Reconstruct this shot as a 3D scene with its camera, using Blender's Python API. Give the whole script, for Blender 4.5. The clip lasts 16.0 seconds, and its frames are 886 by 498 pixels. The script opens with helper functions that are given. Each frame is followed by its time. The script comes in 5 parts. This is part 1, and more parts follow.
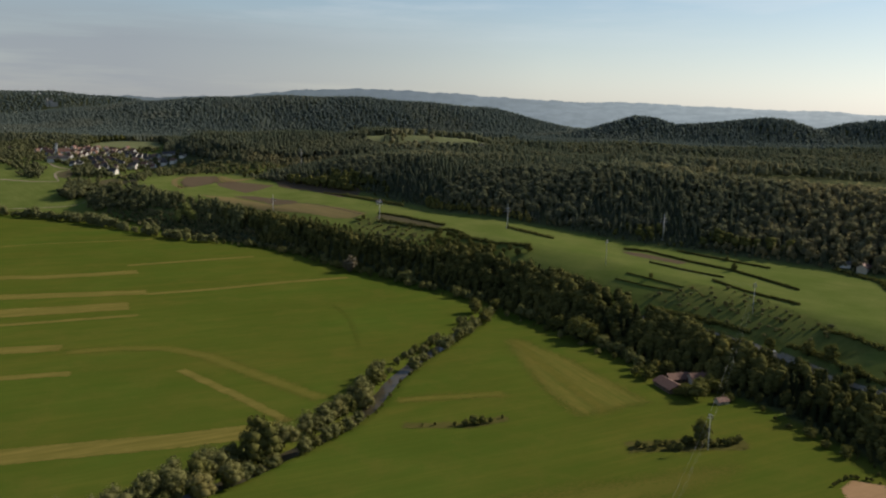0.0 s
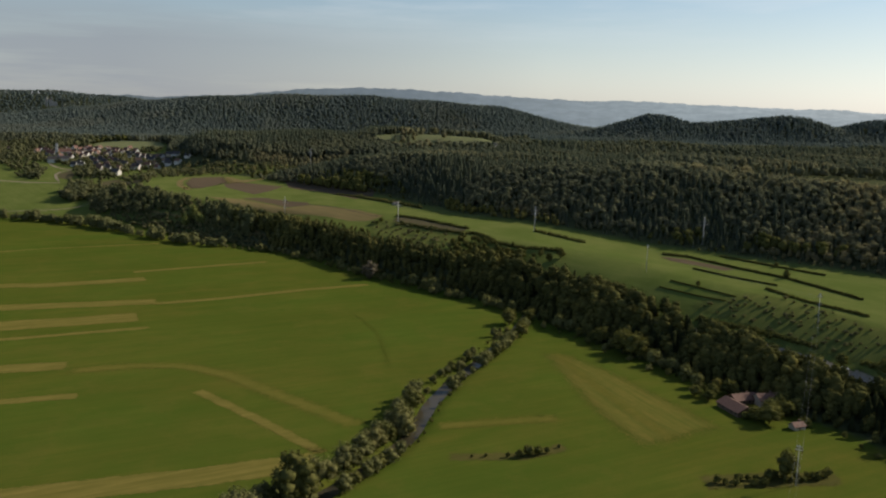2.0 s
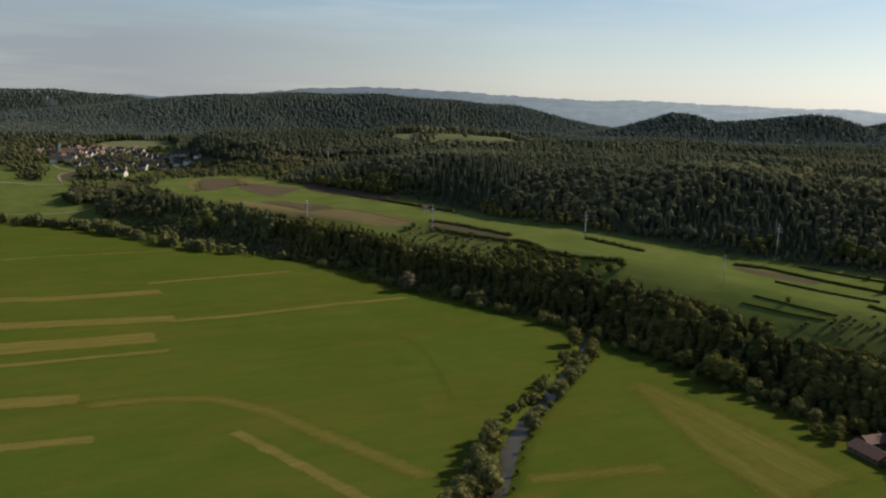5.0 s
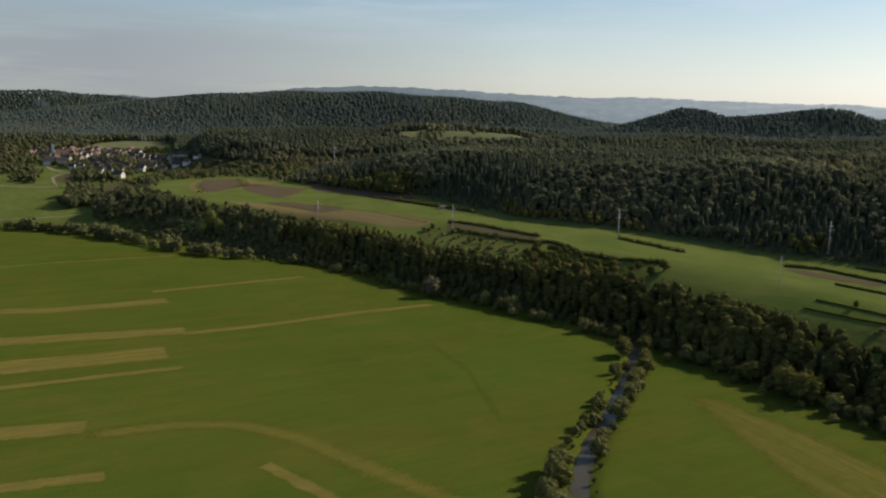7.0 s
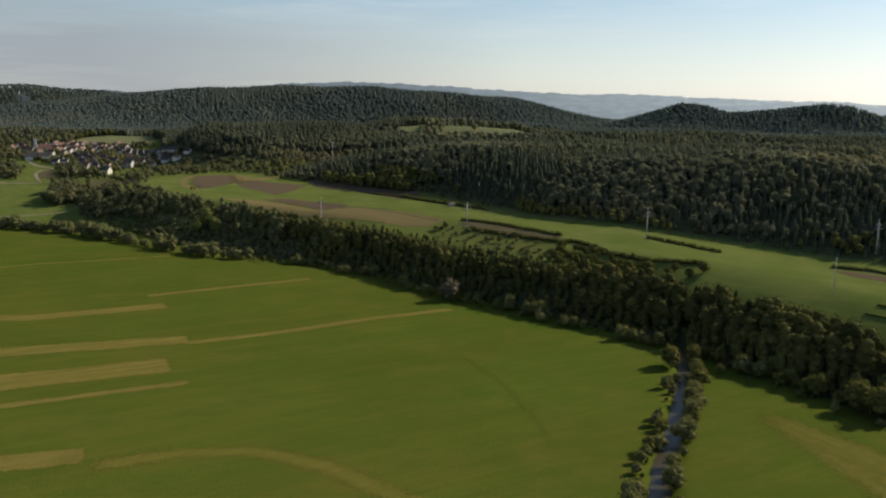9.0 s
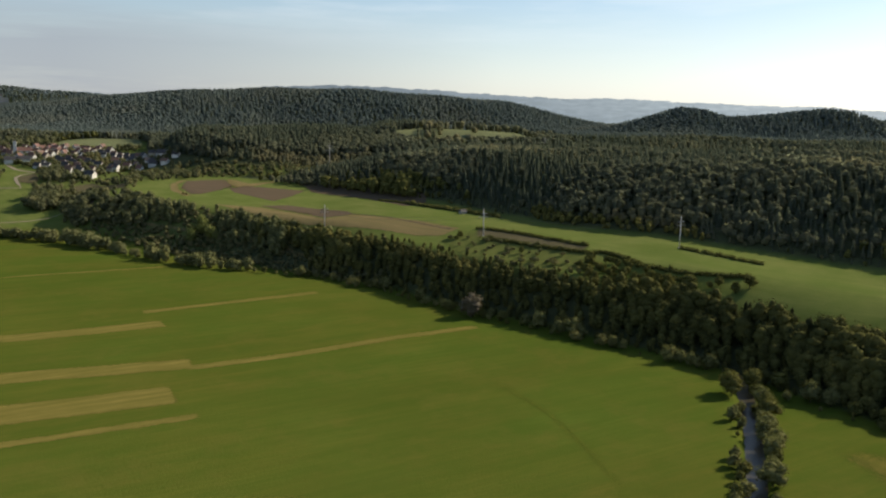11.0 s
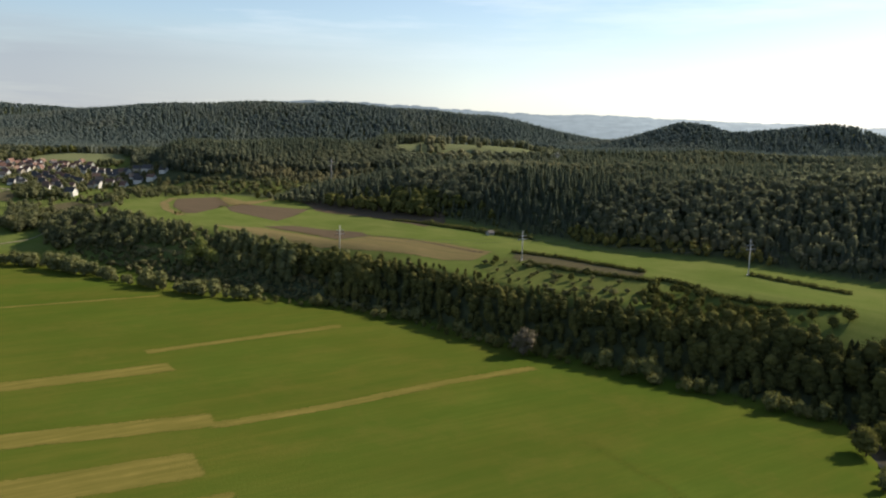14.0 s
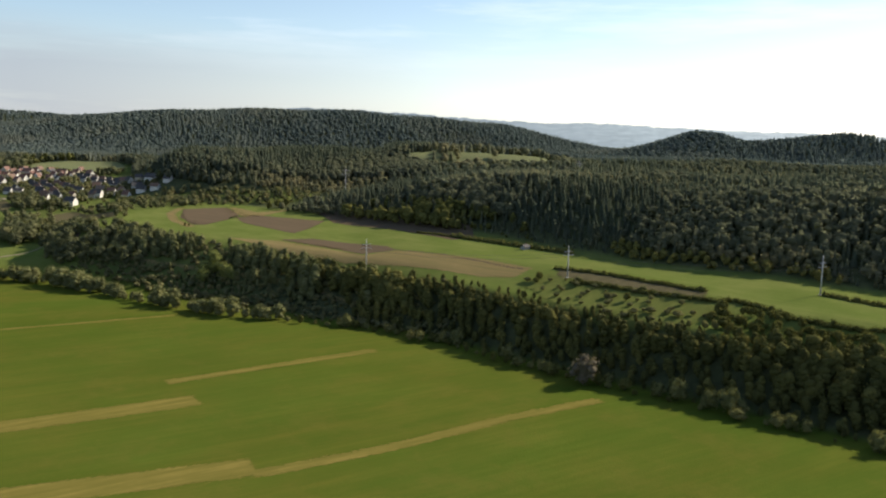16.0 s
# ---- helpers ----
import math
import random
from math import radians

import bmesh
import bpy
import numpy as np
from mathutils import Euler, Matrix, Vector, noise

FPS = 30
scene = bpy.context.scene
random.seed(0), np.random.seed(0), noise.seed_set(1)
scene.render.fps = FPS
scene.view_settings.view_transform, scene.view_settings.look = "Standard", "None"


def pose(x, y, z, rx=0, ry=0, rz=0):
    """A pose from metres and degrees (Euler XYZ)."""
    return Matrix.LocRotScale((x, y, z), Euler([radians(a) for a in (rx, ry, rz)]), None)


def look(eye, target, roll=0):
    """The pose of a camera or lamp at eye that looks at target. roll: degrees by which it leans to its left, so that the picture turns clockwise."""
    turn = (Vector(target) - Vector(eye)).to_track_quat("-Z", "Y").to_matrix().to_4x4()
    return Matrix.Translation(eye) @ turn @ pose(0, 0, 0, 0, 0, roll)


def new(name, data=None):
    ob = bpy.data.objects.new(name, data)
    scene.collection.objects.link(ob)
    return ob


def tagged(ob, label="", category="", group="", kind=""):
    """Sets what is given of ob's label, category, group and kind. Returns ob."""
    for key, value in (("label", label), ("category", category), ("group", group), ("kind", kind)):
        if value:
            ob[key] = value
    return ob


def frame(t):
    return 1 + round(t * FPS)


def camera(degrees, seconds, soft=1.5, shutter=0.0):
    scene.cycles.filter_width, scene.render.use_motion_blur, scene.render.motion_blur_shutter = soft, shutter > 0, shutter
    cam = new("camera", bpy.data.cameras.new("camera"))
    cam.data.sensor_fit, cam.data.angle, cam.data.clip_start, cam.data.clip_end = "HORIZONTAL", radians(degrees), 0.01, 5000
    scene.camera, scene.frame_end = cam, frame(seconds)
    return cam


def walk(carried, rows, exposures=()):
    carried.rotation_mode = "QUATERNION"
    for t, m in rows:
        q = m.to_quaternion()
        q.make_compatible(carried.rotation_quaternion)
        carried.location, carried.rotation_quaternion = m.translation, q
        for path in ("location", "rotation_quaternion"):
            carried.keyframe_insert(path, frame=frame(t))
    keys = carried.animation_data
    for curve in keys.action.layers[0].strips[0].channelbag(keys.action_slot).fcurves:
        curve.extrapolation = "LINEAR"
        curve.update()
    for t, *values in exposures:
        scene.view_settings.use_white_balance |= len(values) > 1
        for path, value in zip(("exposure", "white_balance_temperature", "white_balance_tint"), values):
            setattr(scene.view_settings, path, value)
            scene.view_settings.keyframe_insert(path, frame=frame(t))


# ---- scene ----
# exposure rows: the lens opens a little on the way
EXPOSURES = [(0.0, 0.05), (4.0, 0.03), (8.5, 0.15), (11.0, 0.42), (14.0, 0.61), (16.0, 0.73)]
cam = camera(55.1, 16.0, soft=2.1)
METRES, EYE, TILT, LEAN, TURN = 400.0, 146.0, -9.33, -1.4, 0.0
ROWS = [
    (0.0, 0.0, 0.0, 0.0, -0.0, 0.0, -0.0),
    (0.5, -0.0127, 0.0253, 0.0024, -0.03, -0.02, 0.01),
    (1.0, -0.0265, 0.0526, 0.0056, -0.04, -0.02, 0.09),
    (1.5, -0.0399, 0.0776, 0.0084, -0.05, -0.02, 0.11),
    (2.0, -0.0547, 0.1045, 0.0117, -0.06, -0.03, 0.1),
    (2.5, -0.0685, 0.1301, 0.0147, -0.07, -0.01, 0.1),
    (3.0, -0.0832, 0.158, 0.0181, -0.07, -0.01, 0.09),
    (3.5, -0.0977, 0.1834, 0.021, -0.09, 0.0, 0.07),
    (4.0, -0.1126, 0.2114, 0.0238, -0.1, 0.01, 0.07),
    (6.5, -0.186, 0.3438, 0.0338, -0.41, -0.03, 0.42),
    (7.0, -0.2011, 0.3721, 0.0351, -0.59, -0.04, 0.67),
    (7.5, -0.2156, 0.398, 0.0365, -0.81, -0.12, 0.68),
    (8.0, -0.231, 0.4261, 0.0384, -1.11, -0.21, 0.72),
    (8.5, -0.2455, 0.4524, 0.0392, -1.41, -0.25, 0.73),
    (11.0, -0.3202, 0.5898, 0.0532, -3.01, 0.04, 0.72),
    (11.5, -0.3345, 0.6166, 0.0567, -3.33, 0.1, 0.74),
    (12.0, -0.3505, 0.6455, 0.0598, -3.68, 0.26, 0.77),
    (12.5, -0.3657, 0.6725, 0.0625, -4.01, 0.46, 0.79),
    (13.0, -0.3822, 0.702, 0.0653, -4.36, 0.71, 0.81),
    (13.5, -0.3978, 0.7291, 0.0679, -4.68, 0.96, 0.85),
    (14.0, -0.4142, 0.7593, 0.0717, -4.85, 1.11, 0.86),
    (14.5, -0.4295, 0.7866, 0.0753, -4.97, 1.24, 0.83),
    (15.0, -0.4466, 0.8166, 0.0786, -5.11, 1.36, 0.83),
    (15.5, -0.4622, 0.8437, 0.0826, -5.27, 1.51, 0.83),
    (16.0, -0.4792, 0.8728, 0.0875, -5.44, 1.66, 0.83),
]
walk(cam, [(t, pose(0, 0, EYE, TILT, LEAN, TURN) @ pose(METRES * x, METRES * y, METRES * z, 90 + pitch, roll, yaw)) for t, x, y, z, yaw, pitch, roll in ROWS], EXPOSURES)

# ---- world and sun ----
SUN_AZ, SUN_EL = 65.0, 31.0  # degrees clockwise from straight ahead, and above the horizon
rng = np.random.default_rng(7)


def build_world():
    w = bpy.data.worlds.new("sky")
    scene.world = w
    w.use_nodes = True
    n, l = w.node_tree.nodes, w.node_tree.links
    n.clear()
    out, bg = n.new("ShaderNodeOutputWorld"), n.new("ShaderNodeBackground")
    sky = n.new("ShaderNodeTexSky")
    sky.sky_type, sky.sun_disc = "NISHITA", False
    sky.sun_elevation, sky.sun_rotation = radians(SUN_EL), radians(SUN_AZ)
    sky.altitude, sky.air_density, sky.dust_density, sky.ozone_density = 400, 1.0, 0.6, 1.6
    bg.inputs[1].default_value = 0.096

    def put(kind, **values):
        q = n.new("ShaderNode" + kind)
        for k, v in values.items():
            q.inputs[k].default_value = v
        return q

    def mixed(fac, a, b, mode="MIX"):
        q = n.new("ShaderNodeMix")
        q.data_type, q.blend_type = "RGBA", mode
        for sock, v in ((q.inputs[0], fac), (q.inputs[6], a), (q.inputs[7], b)):
            if isinstance(v, (float, tuple)):
                sock.default_value = v if isinstance(v, float) else (*v, 1)
            else:
                l.new(v, sock)
        return q.outputs[2]

    def ranged(value, lo, hi, top=1.0):
        q = put("MapRange", **{"From Min": lo, "From Max": hi, "To Max": top})
        l.new(value, q.inputs[0])
        return q.outputs[0]

    def product(a, b):
        q = put("Math")
        q.operation = "MULTIPLY"
        l.new(a, q.inputs[0])
        l.new(b, q.inputs[1])
        return q.outputs[0]

    at = n.new("ShaderNodeTexCoord").outputs["Generated"]
    up = n.new("ShaderNodeSeparateXYZ")
    l.new(at, up.inputs[0])

    def streaks(scale, stretch, detail, turn=0.0):
        mp = n.new("ShaderNodeMapping")
        mp.inputs["Scale"].default_value = stretch
        mp.inputs["Rotation"].default_value = (0, radians(turn), 0)
        l.new(at, mp.inputs[0])
        q = put("TexNoise", Scale=scale, Detail=detail, Roughness=0.6)
        l.new(mp.outputs[0], q.inputs["Vector"])
        return q.outputs["Fac"]

    bw = n.new("ShaderNodeRGBToBW")
    l.new(sky.outputs[0], bw.inputs[0])
    soft = mixed(ranged(up.outputs[2], 0.3, 0.0, 0.15), sky.outputs[0], bw.outputs[0])
    # pale neutral haze low over the horizon
    soft = mixed(ranged(up.outputs[2], 0.12, -0.02, 0.6), soft, mixed(1.0, bw.outputs[0], (0.97, 1.0, 1.06), "MULTIPLY"))
    # thin high cirrus, and a low bank of grey cloud over the far hills
    cirrus = product(ranged(streaks(2.3, (1, 1, 9), 7.0, 4.0), 0.52, 0.78, 0.7), ranged(up.outputs[2], 0.05, 0.16))
    c = mixed(cirrus, soft, (8.2, 8.4, 8.6))
    low = product(ranged(streaks(1.6, (1, 1, 12), 6.0), 0.32, 0.55, 0.75), ranged(up.outputs[2], 0.125, 0.07))
    low = product(low, ranged(up.outputs[0], 0.12, -0.35))
    c = mixed(low, c, (2.9, 3.2, 3.7))
    l.new(c, bg.inputs[0])
    l.new(bg.outputs[0], out.inputs[0])


build_world()
sun = new("sun", bpy.data.lights.new("sun", "SUN"))
sun.data.energy, sun.data.angle, sun.data.color = 5.0, radians(0.6), (1.0, 0.89, 0.72)
to_sun = Vector((math.sin(radians(SUN_AZ)) * math.cos(radians(SUN_EL)), math.cos(radians(SUN_AZ)) * math.cos(radians(SUN_EL)), math.sin(radians(SUN_EL))))
sun.matrix_world = look(to_sun * 900, (0, 0, 0))


# ---- materials ----
class Nodes:
    """A short hand for node materials."""

    def __init__(self, name, rough=0.9, spec=0.2):
        self.m = bpy.data.materials.new(name)
        self.m.use_nodes = True
        self.t = self.m.node_tree
        self.p = self.t.nodes["Principled BSDF"]
        self.p.inputs["Roughness"].default_value = rough
        self.p.inputs["Specular IOR Level"].default_value = spec

    def put(self, kind, **values):
        n = self.t.nodes.new("ShaderNode" + kind)
        for k, v in values.items():
            n.inputs[k.replace("_", " ")].default_value = v
        return n

    def link(self, a, b):
        self.t.links.new(a, b)

    def coords(self):
        return self.put("NewGeometry").outputs["Position"]

    def noise(self, scale, detail=4.0, rough=0.55, at=None, stretch=None, turn=0.0):
        n = self.put("TexNoise", Scale=scale, Detail=detail, Roughness=rough)
        src = at or self.coords()
        if stretch:
            mp = self.put("Mapping")
            mp.vector_type = "TEXTURE"
            mp.inputs["Rotation"].default_value = (0, 0, radians(turn))
            mp.inputs["Scale"].default_value = stretch
            self.link(src, mp.inputs[0])
            src = mp.outputs[0]
        self.link(src, n.inputs["Vector"])
        return n.outputs["Fac"]

    def ramp(self, fac, stops):
        n = self.put("ValToRGB")
        e = n.color_ramp.elements
        while len(e) < len(stops):
            e.new(0.5)
        for s, (p, c) in zip(e, stops):
            s.position, s.color = p, (*c, 1) if len(c) == 3 else c
        self.link(fac, n.inputs[0])
        return n.outputs[0]

    def mix(self, fac, a, b, mode="MIX"):
        n = self.t.nodes.new("ShaderNodeMix")
        n.data_type, n.blend_type = "RGBA", mode
        for sock, v in ((n.inputs[0], fac), (n.inputs[6], a), (n.inputs[7], b)):
            if isinstance(v, (float, int)):
                sock.default_value = v
            elif isinstance(v, tuple):
                sock.default_value = (*v, 1)
            else:
                self.link(v, sock)
        return n.outputs[2]

    def math(self, op, a, b=0.0):
        n = self.put("Math")
        n.operation = op
        for sock, v in ((n.inputs[0], a), (n.inputs[1], b)):
            if isinstance(v, (float, int)):
                sock.default_value = v
            else:
                self.link(v, sock)
        return n.outputs[0]

    def bump(self, height, strength=0.4, distance=0.5):
        n = self.put("Bump", Strength=strength, Distance=distance)
        self.link(height, n.inputs["Height"])
        self.link(n.outputs[0], self.p.inputs["Normal"])

    def done(self, colour):
        if isinstance(colour, tuple):
            self.p.inputs["Base Color"].default_value = (*colour, 1)
        else:
            self.link(colour, self.p.inputs["Base Color"])
        return self.m


def grass_material(name):
    """Meadow grass below, paler grass on the hill shelf, leaf litter under the woods."""
    k = Nodes(name, 1.0, 0.0)
    big = k.noise(0.012, 5, 0.6)
    tan = k.noise(0.0085, 6, 0.66, stretch=(1.7, 0.7, 1), turn=29)
    row = k.noise(0.05, 3, 0.5, stretch=(7.0, 0.6, 1), turn=29)
    fine = k.noise(0.9, 4, 0.7)
    c = k.ramp(big, [(0.36, (0.0601, 0.0822, 0.0126)), (0.62, (0.0783, 0.105, 0.0167))])
    c = k.mix(k.ramp(tan, [(0.4, (0, 0, 0)), (0.62, (0.6, 0.6, 0.6))]), c, (0.114, 0.0918, 0.0192))
    mott = k.noise(0.06, 6, 0.7, stretch=(2.0, 0.8, 1), turn=29)
    c = k.mix(k.ramp(mott, [(0.36, (0.62, 0.62, 0.62)), (0.62, (0, 0, 0))]), c, (0.0504, 0.08, 0.0111))
    c = k.mix(k.ramp(row, [(0.45, (0, 0, 0)), (0.75, (0.35, 0.35, 0.35))]), c, (0.105, 0.11, 0.0182))
    mown = k.noise(0.16, 4, 0.65, stretch=(14.0, 0.45, 1), turn=29)
    c = k.mix(k.ramp(mown, [(0.42, (0.3, 0.3, 0.3)), (0.6, (0, 0, 0))]), c, (0.0493, 0.0747, 0.0101))
    blot = k.noise(0.028, 6, 0.75)
    c = k.mix(k.ramp(blot, [(0.5, (0, 0, 0)), (0.66, (0.5, 0.5, 0.5))]), c, (0.105, 0.0982, 0.0202))
    pale = k.ramp(k.noise(0.03, 4, 0.6), [(0.35, (0.1034, 0.132, 0.033)), (0.65, (0.1452, 0.1595, 0.0484))])
    pale = k.mix(k.ramp(k.noise(0.12, 5, 0.7, stretch=(6.0, 0.6, 1), turn=-48), [(0.42, (0.4, 0.4, 0.4)), (0.62, (0, 0, 0))]), pale, (0.0825, 0.11, 0.0264))
    floor = k.ramp(k.noise(0.2, 4, 0.6), [(0.35, (0.052, 0.058, 0.032)), (0.65, (0.08, 0.084, 0.044))])
    for name, other in (("upland", pale), ("litter", floor)):
        a = k.put("Attribute")
        a.attribute_name = name
        c = k.mix(a.outputs["Fac"], c, other)
    c = k.mix(k.ramp(fine, [(0.3, (0.25, 0.25, 0.25)), (0.7, (0, 0, 0))]), c, (0.055, 0.0792, 0.0088))
    k.bump(fine, 0.5, 0.4)
    return k.done(c)


def leaf_material(name, cool, warm, dry, rough=0.7, calm=1.0, thinness=0.2):
    """Foliage: a tone for each tree, a shift for each clump, fine mottling within; light passes through the leaves."""
    k = Nodes(name, rough, 0.0)
    tone = k.put("Attribute")
    tone.attribute_name = "tone"
    own = k.math("MULTIPLY", k.math("SUBTRACT", k.put("ObjectInfo").outputs["Random"], 0.5), 0.4)
    isl = k.put("NewGeometry").outputs["Random Per Island"]
    c = k.ramp(k.math("ADD", tone.outputs["Fac"], own), [(0.0, cool), (0.55, warm), (1.0, dry)])
    c = k.mix(k.ramp(isl, [(0.0, (0.4 * calm,) * 3), (1.0, (0, 0, 0))]), c, cool)
    fine = k.noise(0.9, 3, 0.7)
    c = k.mix(k.ramp(fine, [(0.35, (0.35 * calm,) * 3), (0.65, (0, 0, 0))]), c, tuple(0.55 * v for v in cool))
    k.bump(k.noise(1.1, 3, 0.7), 0.7, 0.5)
    k.done(c)
    thin = k.put("BsdfTranslucent")
    k.link(k.mix(1.0, c, (1.12, 1.16, 0.72) if calm > 0.5 else (1.05, 1.08, 0.98), "MULTIPLY"), thin.inputs[0])
    both = k.put("MixShader", Fac=thinness)
    k.link(k.p.outputs[0], both.inputs[1])
    k.link(thin.outputs[0], both.inputs[2])
    k.link(both.outputs[0], k.t.nodes["Material Output"].inputs[0])
    return k.m


def field_material(name, light, dark, grain=0.25, ragged=2.2, turn=29.0, rough=0.95, soft=1.2):
    """A patch of ground that frays into what lies round it."""
    k = Nodes(name, rough, 0.0)
    row = k.noise(0.22, 3, 0.6, stretch=(9.0, 0.7, 1), turn=turn)
    c = k.ramp(row, [(0.3, dark), (0.7, light)])
    spot = k.noise(grain, 4, 0.65)
    c = k.mix(k.ramp(spot, [(0.35, (0.45, 0.45, 0.45)), (0.65, (0, 0, 0))]), c, dark)
    k.bump(k.noise(1.2, 4, 0.7), 0.5, 0.4)
    k.done(c)
    a = k.put("Attribute")
    a.attribute_name = "inside"
    coarse = k.math("MULTIPLY", k.math("SUBTRACT", k.noise(0.12, 6, 0.7), 0.5), 2.0 * ragged)
    fine = k.math("MULTIPLY", k.math("SUBTRACT", k.noise(1.3, 3, 0.8, stretch=(2.5, 0.8, 1), turn=turn), 0.5), 5.0 * soft)
    edge = k.put("MapRange", **{"From_Min": -0.015, "From_Max": 0.015})
    k.link(k.math("ADD", k.math("ADD", a.outputs["Fac"], coarse), fine), edge.inputs[0])
    both = k.put("MixShader")
    k.link(edge.outputs[0], both.inputs[0])
    k.link(k.put("BsdfTransparent").outputs[0], both.inputs[1])
    k.link(k.p.outputs[0], both.inputs[2])
    k.link(both.outputs[0], k.t.nodes["Material Output"].inputs[0])
    return k.m


GRASS = grass_material("meadow")
HAY = field_material("mown_hay", (0.185, 0.146, 0.04), (0.108, 0.1, 0.022), ragged=2.4, soft=1.5, grain=0.1)
FADED = field_material("faded_aftermath", (0.138, 0.117, 0.027), (0.097, 0.1, 0.018), ragged=2.0, soft=5.0)
SOFT_FADED = field_material("thin_aftermath", (0.112, 0.1, 0.022), (0.09, 0.095, 0.018), ragged=3.0, soft=12.0)
DARK_LINE = field_material("darker_grass", (0.086, 0.1, 0.0155), (0.079, 0.096, 0.015), ragged=2.6, soft=3.0)
STRIPED = field_material("striped_aftermath", (0.148, 0.118, 0.029), (0.082, 0.093, 0.018), ragged=1.6, soft=7.0, turn=-68.0)
DRY = field_material("dry_stubble", (0.205, 0.155, 0.072), (0.15, 0.124, 0.053), ragged=2.4, turn=-42, soft=2.0)
SOIL = field_material("ploughed_soil", (0.125, 0.092, 0.06), (0.094, 0.073, 0.047), ragged=1.2, soft=1.2, turn=-42)
TURF = field_material("rough_pasture", (0.122, 0.13, 0.039), (0.086, 0.104, 0.028), ragged=5.0, grain=0.12, soft=3.0)
# upland grass paled and greyed, with haze put into the colour
PALE_TURF = field_material("hazed_upland_grass", (0.165, 0.17, 0.085), (0.13, 0.145, 0.068), ragged=5.0, grain=0.12, soft=3.0)
LITTER = field_material("brown_rough_grass", (0.12, 0.1, 0.055), (0.082, 0.074, 0.04), ragged=4.0, grain=0.15, soft=3.0)
SAND = field_material("sand", (0.33, 0.21, 0.115), (0.25, 0.16, 0.085), ragged=1.2)
LONG_GRASS = field_material("long_grass", (0.1, 0.085, 0.028), (0.065, 0.066, 0.018), ragged=3.5, grain=0.4, soft=1.6)
GRAVEL = field_material("pale_gravel", (0.31, 0.26, 0.19), (0.22, 0.185, 0.13), ragged=0.6, soft=0.5)
ASPHALT = field_material("worn_asphalt", (0.3, 0.27, 0.22), (0.22, 0.195, 0.16), ragged=0.3, soft=0.4)
LEAF = leaf_material("leaves", (0.082, 0.086, 0.028), (0.158, 0.15, 0.047), (0.235, 0.195, 0.06), thinness=0.26)
# hill woods: base colours lifted and cooled towards haze, contrast evened out
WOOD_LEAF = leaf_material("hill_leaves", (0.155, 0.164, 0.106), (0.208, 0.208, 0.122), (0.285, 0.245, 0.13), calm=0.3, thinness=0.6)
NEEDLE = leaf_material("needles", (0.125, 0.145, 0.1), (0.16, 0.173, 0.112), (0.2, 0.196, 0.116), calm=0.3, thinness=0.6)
# ridge copies of these two, paler and bluer: haze put into the base colour
RIDGE_LEAF = leaf_material("hazed_ridge_leaves", (0.155, 0.186, 0.17), (0.184, 0.208, 0.175), (0.225, 0.224, 0.176), calm=0.2, thinness=0.62)
RIDGE_NEEDLE = leaf_material("hazed_ridge_needles", (0.138, 0.172, 0.163), (0.16, 0.19, 0.17), (0.185, 0.202, 0.168), calm=0.2, thinness=0.62)
GARDEN_LEAF = leaf_material("garden_leaves", (0.11, 0.116, 0.062), (0.175, 0.17, 0.08), (0.235, 0.2, 0.088), calm=0.6, thinness=0.4)
BANK_NEEDLE = leaf_material("dark_needles", (0.032, 0.037, 0.016), (0.048, 0.052, 0.02), (0.075, 0.072, 0.028), thinness=0.1)
BANK_LEAF = leaf_material("bank_leaves", (0.056, 0.058, 0.021), (0.112, 0.108, 0.035), (0.18, 0.158, 0.048), calm=0.8, thinness=0.1)
WILLOW = leaf_material("willow_leaves", (0.135, 0.138, 0.056), (0.195, 0.187, 0.072), (0.26, 0.21, 0.076), thinness=0.28)
EDGE_WILLOW = leaf_material("edge_willow_leaves", (0.15, 0.155, 0.07), (0.21, 0.206, 0.09), (0.265, 0.228, 0.098), calm=0.7, thinness=0.34)
POPLAR_LEAF = leaf_material("poplar_leaves", (0.2, 0.215, 0.07), (0.27, 0.265, 0.09), (0.31, 0.285, 0.1), thinness=0.36)
GREY_LEAF = leaf_material("grey_leaves", (0.135, 0.115, 0.082), (0.178, 0.15, 0.108), (0.21, 0.175, 0.12), thinness=0.28)


def plain_material(name, colour, vary=0.25, scale=0.8, rough=0.8, spec=0.3, metal=0.0):
    """Paint, tile, bark or concrete with stains at two scales."""
    k = Nodes(name, rough, spec)
    k.p.inputs["Metallic"].default_value = metal
    worn = tuple(v * (1 - vary) for v in colour)
    c = k.mix(k.ramp(k.noise(scale, 4, 0.6), [(0.35, (1, 1, 1)), (0.7, (0, 0, 0))]), colour, worn)
    c = k.mix(k.ramp(k.noise(scale * 9, 3, 0.6), [(0.4, (0.5, 0.5, 0.5)), (0.6, (0, 0, 0))]), c, worn)
    own = k.math("MULTIPLY", k.put("ObjectInfo").outputs["Random"], 0.3)
    c = k.mix(own, c, tuple(v * 0.7 for v in colour))
    k.bump(k.noise(scale * 6, 3, 0.6), 0.25, 0.05)
    return k.done(c)


